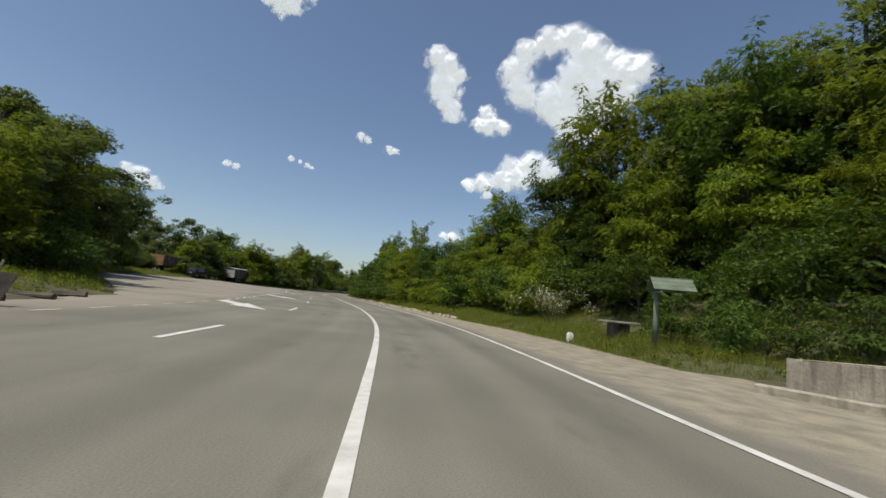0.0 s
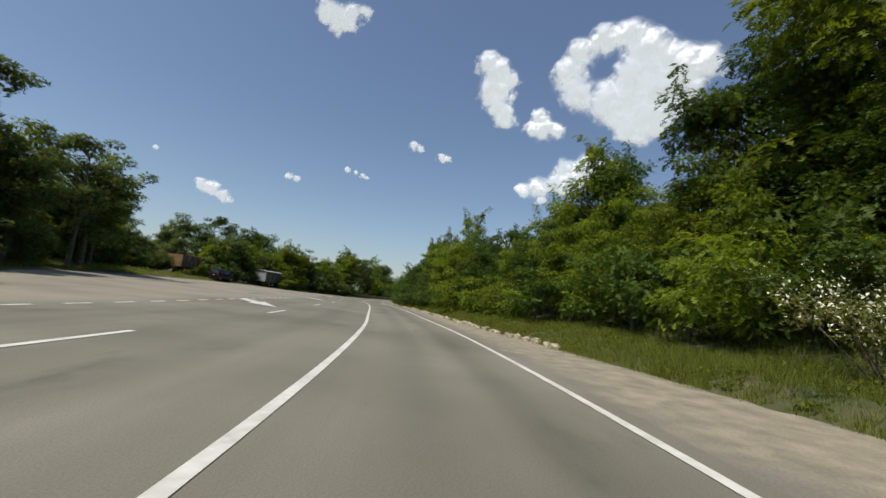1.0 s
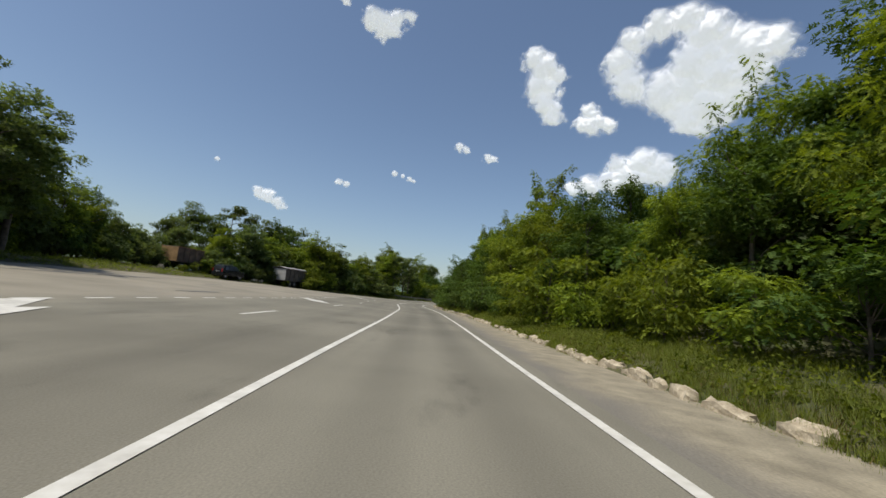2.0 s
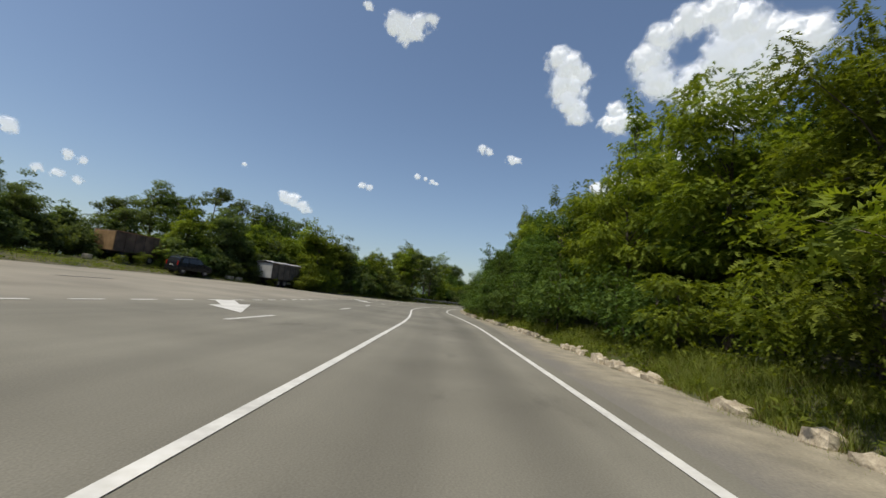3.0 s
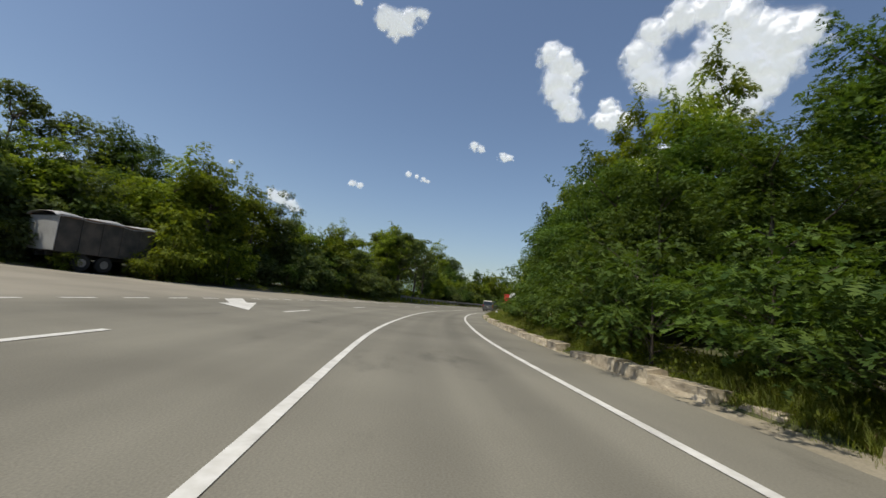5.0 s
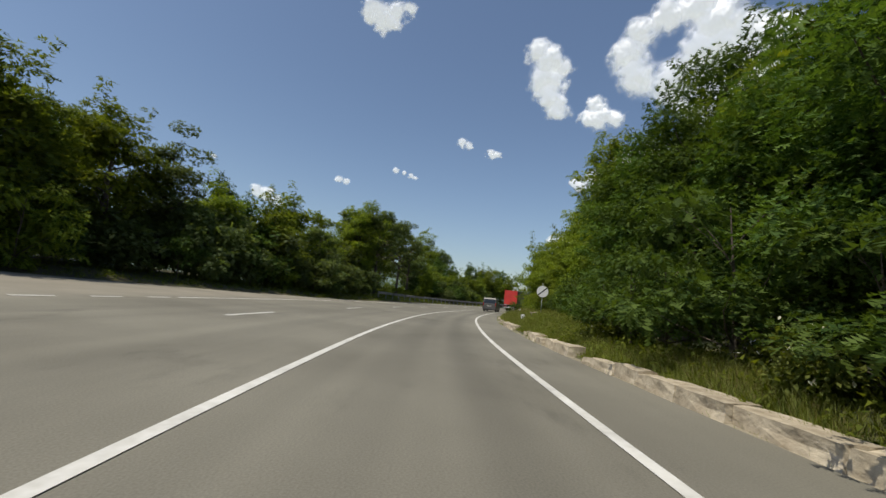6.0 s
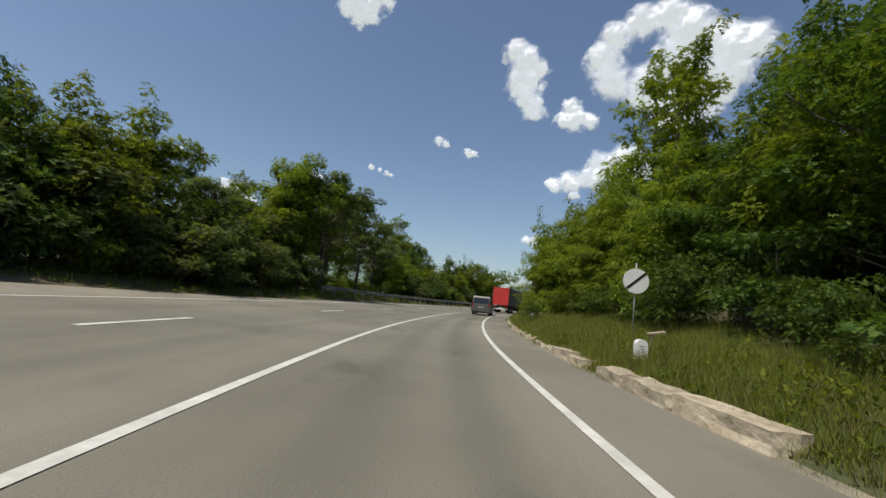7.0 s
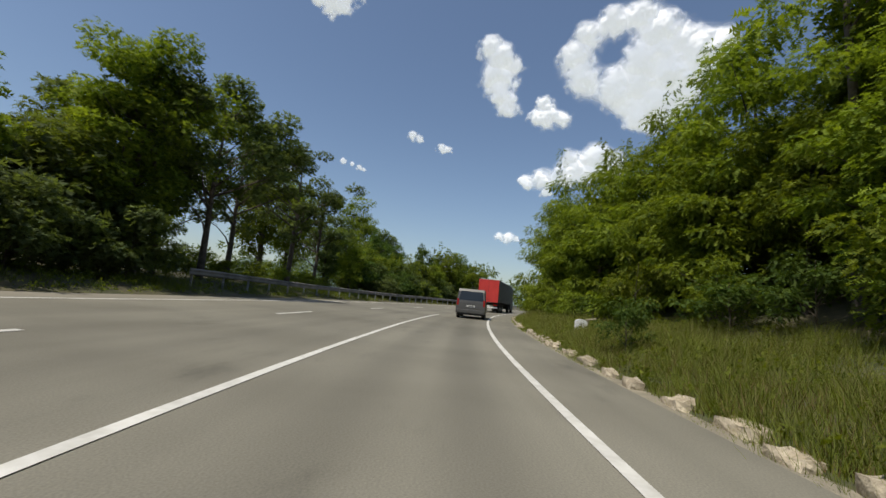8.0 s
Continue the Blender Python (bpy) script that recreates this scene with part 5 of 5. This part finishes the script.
def old_trailer(m, size, body, front, label, name, axles):
    """A derelict box trailer: ribbed sides, rusty top rail, wheels in the weeds."""
    L, W, H0, H1 = size
    root = empty(name, m, label, "trailer")
    bm = bmesh.new()
    add_box(bm, (W - 0.06, L - 0.06, H1 - H0), (0, L / 2, (H0 + H1) / 2), bevel=0.02)
    part("box", bm, body, root)
    bm = bmesh.new()
    add_box(bm, (W, 0.05, H1 - H0 - 0.1), (0, 0.0, (H0 + H1) / 2), bevel=0.015)
    part("tailboard", bm, front, root)
    for x in (-W / 2, W / 2):
        bm = bmesh.new()
        add_box(bm, (0.07, L, 0.11), (x, L / 2, H1), bevel=0.01)
        part("top_rail", bm, RUSTY, root, "rusty top rail")
        for k in range(int(L / 1.1) + 1):
            bm = bmesh.new()
            add_box(bm, (0.07, 0.08, H1 - H0), (x, min(k * 1.1 + 0.1, L - 0.1), (H0 + H1) / 2))
            part("side_post", bm, body, root)
    bm = bmesh.new()
    for u in (-0.45, 0.45):
        add_box(bm, (0.13, L - 0.2, 0.22), (u, L / 2, H0 - 0.12))
    part("chassis", bm, CHASSIS, root)
    for y in axles:
        for x in (-W / 2 + 0.2, W / 2 - 0.2):
            wheel(root, x, y, 0.46, 0.28)
    return root


DULL_BROWN = surface("dull_brown_sheet", (0.07, 0.048, 0.035), (0.15, 0.10, 0.07), 1.2, 18, 0.85, 0.3)
OCHRE = surface("faded_ochre", (0.20, 0.12, 0.05), (0.32, 0.20, 0.09), 1.2, 18, 0.8, 0.2)
BROWN_SHEET = surface("brown_sheet", (0.045, 0.042, 0.038), (0.10, 0.085, 0.07), 1.5, 20, 0.8, 0.3)
derelict = old_trailer(pose(-45.1, 91.3, ground_at(-44.8, 96) - 0.05, 0, 0, -3), (5.6, 2.45, 0.95, 2.9), BROWN_SHEET, GREY_SHEET, "derelict dark rusty box trailer with a grey tailboard by the hedge", "old_trailer", (1.5, 2.7, 4.7))
# a sagging sheet tied over its top
bm = bmesh.new()
bmesh.ops.create_grid(bm, x_segments=10, y_segments=20, size=0.5)
for v in bm.verts:
    u, w = v.co.x, v.co.y
    edge = max(0.0, abs(u) - 0.44) / 0.06
    v.co = Vector((u * 2.62, 2.75 + w * 5.9, 3.02 + 0.10 * math.cos(math.pi * u) - 0.16 * edge + 0.05 * noise.noise(Vector((u * 5, w * 9, 2))) + 0.06 * math.cos(w * 16)))
tarp = part("tarpaulin", bm, GREY_SHEET, derelict, "sagging pale grey tarpaulin over the top", smooth=True)
tarp.modifiers.new("cloth", "SOLIDIFY").thickness = 0.02
bm = bmesh.new()
add_box(bm, (0.6, 0.03, 0.45), bevel=0.01)
ob = tagged(part("notice_board", bm, surface("ochre_board", (0.42, 0.24, 0.05), (0.5, 0.3, 0.08), 3, 20, 0.7, 0.1)), "small ochre board leaning on the trailer", "board")
ob.matrix_world = pose(-43.55, 97.0, ground_at(-43.5, 97) + 0.22, -8, 0, 87)
box_truck = old_trailer(pose(-50.2, 75.2, ground_at(-50.4, 78) - 0.02, 0, 0, 8), (5.2, 2.3, 0.95, 2.85), DULL_BROWN, OCHRE, "old brown box truck with a brown tailboard parked on the grass", "box_truck", (1.2, 4.4))
part("cab", shell([(5.3, 0.5), (5.3, 2.3), (5.6, 2.4), (6.4, 2.3), (6.75, 1.4), (7.0, 1.2), (7.0, 0.5)], 2.1, 0.1, 1.4), RUSTY, box_truck, "faded brown cab")
for k, (x, y) in enumerate(((-46.6, 87.4), (-46.3, 88.6), (-49.2, 73.4))):
    bm = bmesh.new()
    add_box(bm, (0.5, 1.0, 0.42), bevel=0.04)
    ob = tagged(part("concrete_block", bm, CONCRETE), "pale concrete block at the lay-by's edge", "block", "concrete blocks")
    ob.matrix_world = pose(x, y, ground_at(x, y) + 0.18, 0, 0, 20 * k)

# ---- clouds and far hills ----
def cloud_material():
    """Sunlit vapour that thins out to clear sky; an even added glow stands in for scattered light on the shaded side.
    """
    m, n, l, p = nodes_of("cloud_white")
    n.remove(p)
    white, fill_glow, thin, clear = n.new("ShaderNodeBsdfDiffuse"), n.new("ShaderNodeEmission"), n.new("ShaderNodeMixShader"), n.new("ShaderNodeBsdfTransparent")
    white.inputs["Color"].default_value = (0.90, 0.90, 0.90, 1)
    # emission added all over the cloud to brighten its shaded side
    fill_glow.inputs["Color"].default_value, fill_glow.inputs["Strength"].default_value = (0.96, 0.97, 1.0, 1), 0.47
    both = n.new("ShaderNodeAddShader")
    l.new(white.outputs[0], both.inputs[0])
    l.new(fill_glow.outputs[0], both.inputs[1])
    cover, tc, shred, sum_, mr = n.new("ShaderNodeAttribute"), n.new("ShaderNodeTexCoord"), n.new("ShaderNodeTexNoise"), n.new("ShaderNodeMath"), n.new("ShaderNodeMapRange")
    cover.attribute_name = "cover"
    shred.inputs["Scale"].default_value, shred.inputs["Detail"].default_value, shred.inputs["Roughness"].default_value = 0.011, 9, 0.60
    l.new(tc.outputs["Object"], shred.inputs["Vector"])
    sum_.operation = "MULTIPLY_ADD"
    l.new(shred.outputs["Fac"], sum_.inputs[0])
    sum_.inputs[1].default_value = 0.55
    l.new(cover.outputs["Fac"], sum_.inputs[2])
    mr.interpolation_type = "SMOOTHSTEP"
    for sock, val in (("From Min", 0.12), ("From Max", 0.98), ("To Min", 0.0), ("To Max", 1.0)):
        mr.inputs[sock].default_value = val
    l.new(sum_.outputs[0], mr.inputs["Value"])
    l.new(mr.outputs[0], thin.inputs[0])
    l.new(clear.outputs[0], thin.inputs[1])
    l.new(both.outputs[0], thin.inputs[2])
    l.new(thin.outputs[0], n["Material Output"].inputs["Surface"])
    return m


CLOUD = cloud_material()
CLOUD_RANGE, FROM = 2600.0, Vector((-18, 65, 0))


def cloud(seed, lumps, label, cell=0.12, thick=1.0, torn=0.55, faint=0.0):
    """A cumulus with billows in relief and an edge that frays away. lumps: azimuth to the left of north, elevation and radius in degrees."""
    az0, az1 = min(a - 1.7 * r - 0.4 for a, _, r in lumps), max(a + 1.7 * r + 0.4 for a, _, r in lumps)
    el0, el1 = min(e - 1.5 * r - 0.3 for _, e, r in lumps), max(e + 1.5 * r + 0.3 for _, e, r in lumps)
    az, el = np.arange(az0, az1, cell), np.arange(el0, el1, cell)
    ga, ge = np.meshgrid(az, el)
    small = min(1.0, max(r for _, _, r in lumps) / 1.6)
    q = np.array([[noise.fractal(Vector((a * 0.55 / small, e * 0.55 / small, seed * 7.3)), 0.9, 2.1, 4) for a in az] for e in el])
    w = np.array([[noise.fractal(Vector((a * 1.1 / small + 40, e * 1.1 / small, seed * 3.1)), 0.9, 2.1, 3) for a in az] for e in el])
    ax, ex = ga + 0.55 * small * w, ge + 0.45 * small * q
    deep = np.full(ga.shape, 1e-4)
    hump = np.zeros(ga.shape)
    for a, e, r in lumps:
        k = 1 - np.hypot((ax - a) * math.cos(radians(e)), (ex - e) * 1.08) / (r * 1.22)
        deep += np.exp(5 * k)
        hump = np.maximum(hump, np.sqrt(np.clip(k * (2 - k), 0, 1)) * r)
    deep = np.log(deep) / 5
    cover = np.clip(deep * 1.35 + torn * q * 0.55 - faint, -1, 1.2 - faint)
    far = CLOUD_RANGE * (1 - np.radians(hump * 0.8 + 0.20 * small * q + 0.08 * small * w) * thick)
    h, t = np.radians(ga), np.radians(ge)
    v = np.stack([-np.sin(h) * np.cos(t), np.cos(h) * np.cos(t), np.sin(t)], -1) * far[..., None]
    v = v.reshape(-1, 3) + np.array([FROM.x, FROM.y, 0])
    nx, ny = len(az), len(el)
    i = (np.arange(ny - 1)[:, None] * nx + np.arange(nx - 1)[None]).ravel()
    f = np.c_[i, i + 1, i + nx + 1, i + nx]
    flat_cover = cover.ravel()
    f = f[flat_cover[f].max(1) > -0.3]
    used = np.unique(f)
    back = np.zeros(len(v), int)
    back[used] = np.arange(len(used))
    mid = v[used].mean(0)
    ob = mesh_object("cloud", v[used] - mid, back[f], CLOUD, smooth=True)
    layer = ob.data.attributes.new("cover", "FLOAT", "POINT")
    layer.data.foreach_set("value", flat_cover[used].astype(np.float32))
    ob.matrix_world = Matrix.Translation(mid)
    return tagged(ob, label, "cloud", "clouds", "structure")


BIG, SMALL = "large white cumulus cloud in a blue sky", "small white cloud in a blue sky"
cloud(1, [(-8.5, 31.0, 1.7), (-9.6, 28.6, 1.9), (-9.8, 33.0, 1.5), (-13.2, 34.3, 1.5), (-16.5, 34.4, 1.6), (-18.8, 32.6, 2.1), (-17.2, 29.8, 2.4), (-14.2, 27.4, 2.2), (-20.0, 28.5, 2.5), (-18.5, 25.6, 2.2), (-16.8, 27.6, 2.2), (-21.0, 31.0, 2.0), (-19.0, 30.4, 2.2), (-22.8, 30.0, 2.3), (-23.2, 28.0, 1.8), (-25.5, 30.2, 1.7), (-21.5, 26.2, 1.8), (-17.0, 24.4, 1.9), (-19.8, 24.2, 1.9), (-15.6, 25.4, 1.6)], BIG)
cloud(2, [(-3.0, 16.4, 0.8), (-5.2, 16.8, 1.2), (-8.2, 17.2, 1.5), (-8.6, 19.2, 1.2), (-11.8, 19.6, 1.6), (-14.0, 18.6, 1.6), (-11.0, 17.4, 1.5), (-9.6, 18.0, 1.4), (-13.2, 17.6, 1.3), (-6.0, 15.0, 0.7)], BIG)
cloud(3, [(2.9, 32.0, 1.3), (1.5, 31.0, 1.6), (2.3, 29.0, 1.5), (0.7, 28.6, 1.3), (1.4, 27.0, 1.5), (0.0, 25.6, 1.3), (-0.5, 29.9, 1.0)], BIG)
cloud(4, [(-5.0, 25.8, 1.0), (-5.4, 24.3, 1.3), (-7.2, 24.0, 1.0), (-3.9, 24.3, 0.9)], SMALL)
for k, lumps in enumerate([[(12.6, 20.9, 0.65), (11.7, 20.6, 0.55)], [(8.6, 19.8, 0.6), (7.7, 19.6, 0.55)], [(21.4, 16.5, 0.4), (20.2, 16.3, 0.3)], [(19.2, 16.0, 0.38), (18.6, 15.8, 0.25)], [(-0.3, 9.1, 0.6), (-1.6, 9.1, 0.7), (-2.4, 8.9, 0.4)],
                           [(27.0, 34.6, 1.1), (25.6, 34.2, 1.3), (24.3, 33.6, 1.2), (23.3, 34.8, 1.1), (22.0, 35.3, 0.8)], [(31, 35.4, 0.6)], [(38.4, 11.3, 0.7), (37.2, 11.0, 0.9), (36.0, 10.4, 0.7), (35.2, 10.0, 0.5)],
                           [(28.6, 14.3, 0.5), (27.6, 14.2, 0.45)], [(59.9, 11.0, 0.5), (58.6, 10.7, 0.45)], [(61.8, 9.0, 0.5), (60.3, 8.8, 0.55), (58.8, 8.6, 0.5)], [(66, 12.4, 0.9), (64.5, 12.2, 0.8)], [(43.5, 14.2, 0.3)]]):
    cloud(20 + k, lumps, SMALL, 0.06, 0.6, 0.9, 0.08 if max(r for _, _, r in lumps) > 0.8 else 0.16)


def hills():
    """Far wooded ridges along the horizon, with distance haze mixed into their colour."""
    # blue-green base colour carries the haze of the distance
    mat = surface("haze_tinted_hillside", (0.10, 0.15, 0.13), (0.15, 0.20, 0.17), 0.004, 0.05, 1.0, 0.0, grain_mix=0.3)
    for name, dist, high, seed in (("far_ridge", 1500, 62, 3), ("farthest_ridge", 2900, 190, 9)):
        a = np.radians(np.arange(-120, 121, 1.5))
        h = np.array([high * (0.75 + 0.5 * noise.fractal(Vector((t * 4 + seed, seed, 0)), 0.8, 2.1, 5)) for t in a])
        rows = [(dist * 0.7, -6 + h * 0), (dist * 0.86, h * 0.55), (dist, h), (dist * 1.15, h * 0.3), (dist * 1.25, -8 + h * 0)]
        v = np.concatenate([np.c_[FROM.x - r * np.sin(a), FROM.y + r * np.cos(a), z] for r, z in rows])
        n, i = len(a), np.arange(len(a) - 1)
        f = np.concatenate([np.c_[j * n + i, j * n + i + 1, (j + 1) * n + i + 1, (j + 1) * n + i] for j in range(len(rows) - 1)])
        tagged(mesh_object(name, v, f, mat, smooth=True), "wooded ridge on the horizon, tinted blue-green for haze", "hills", kind="structure")


hills()
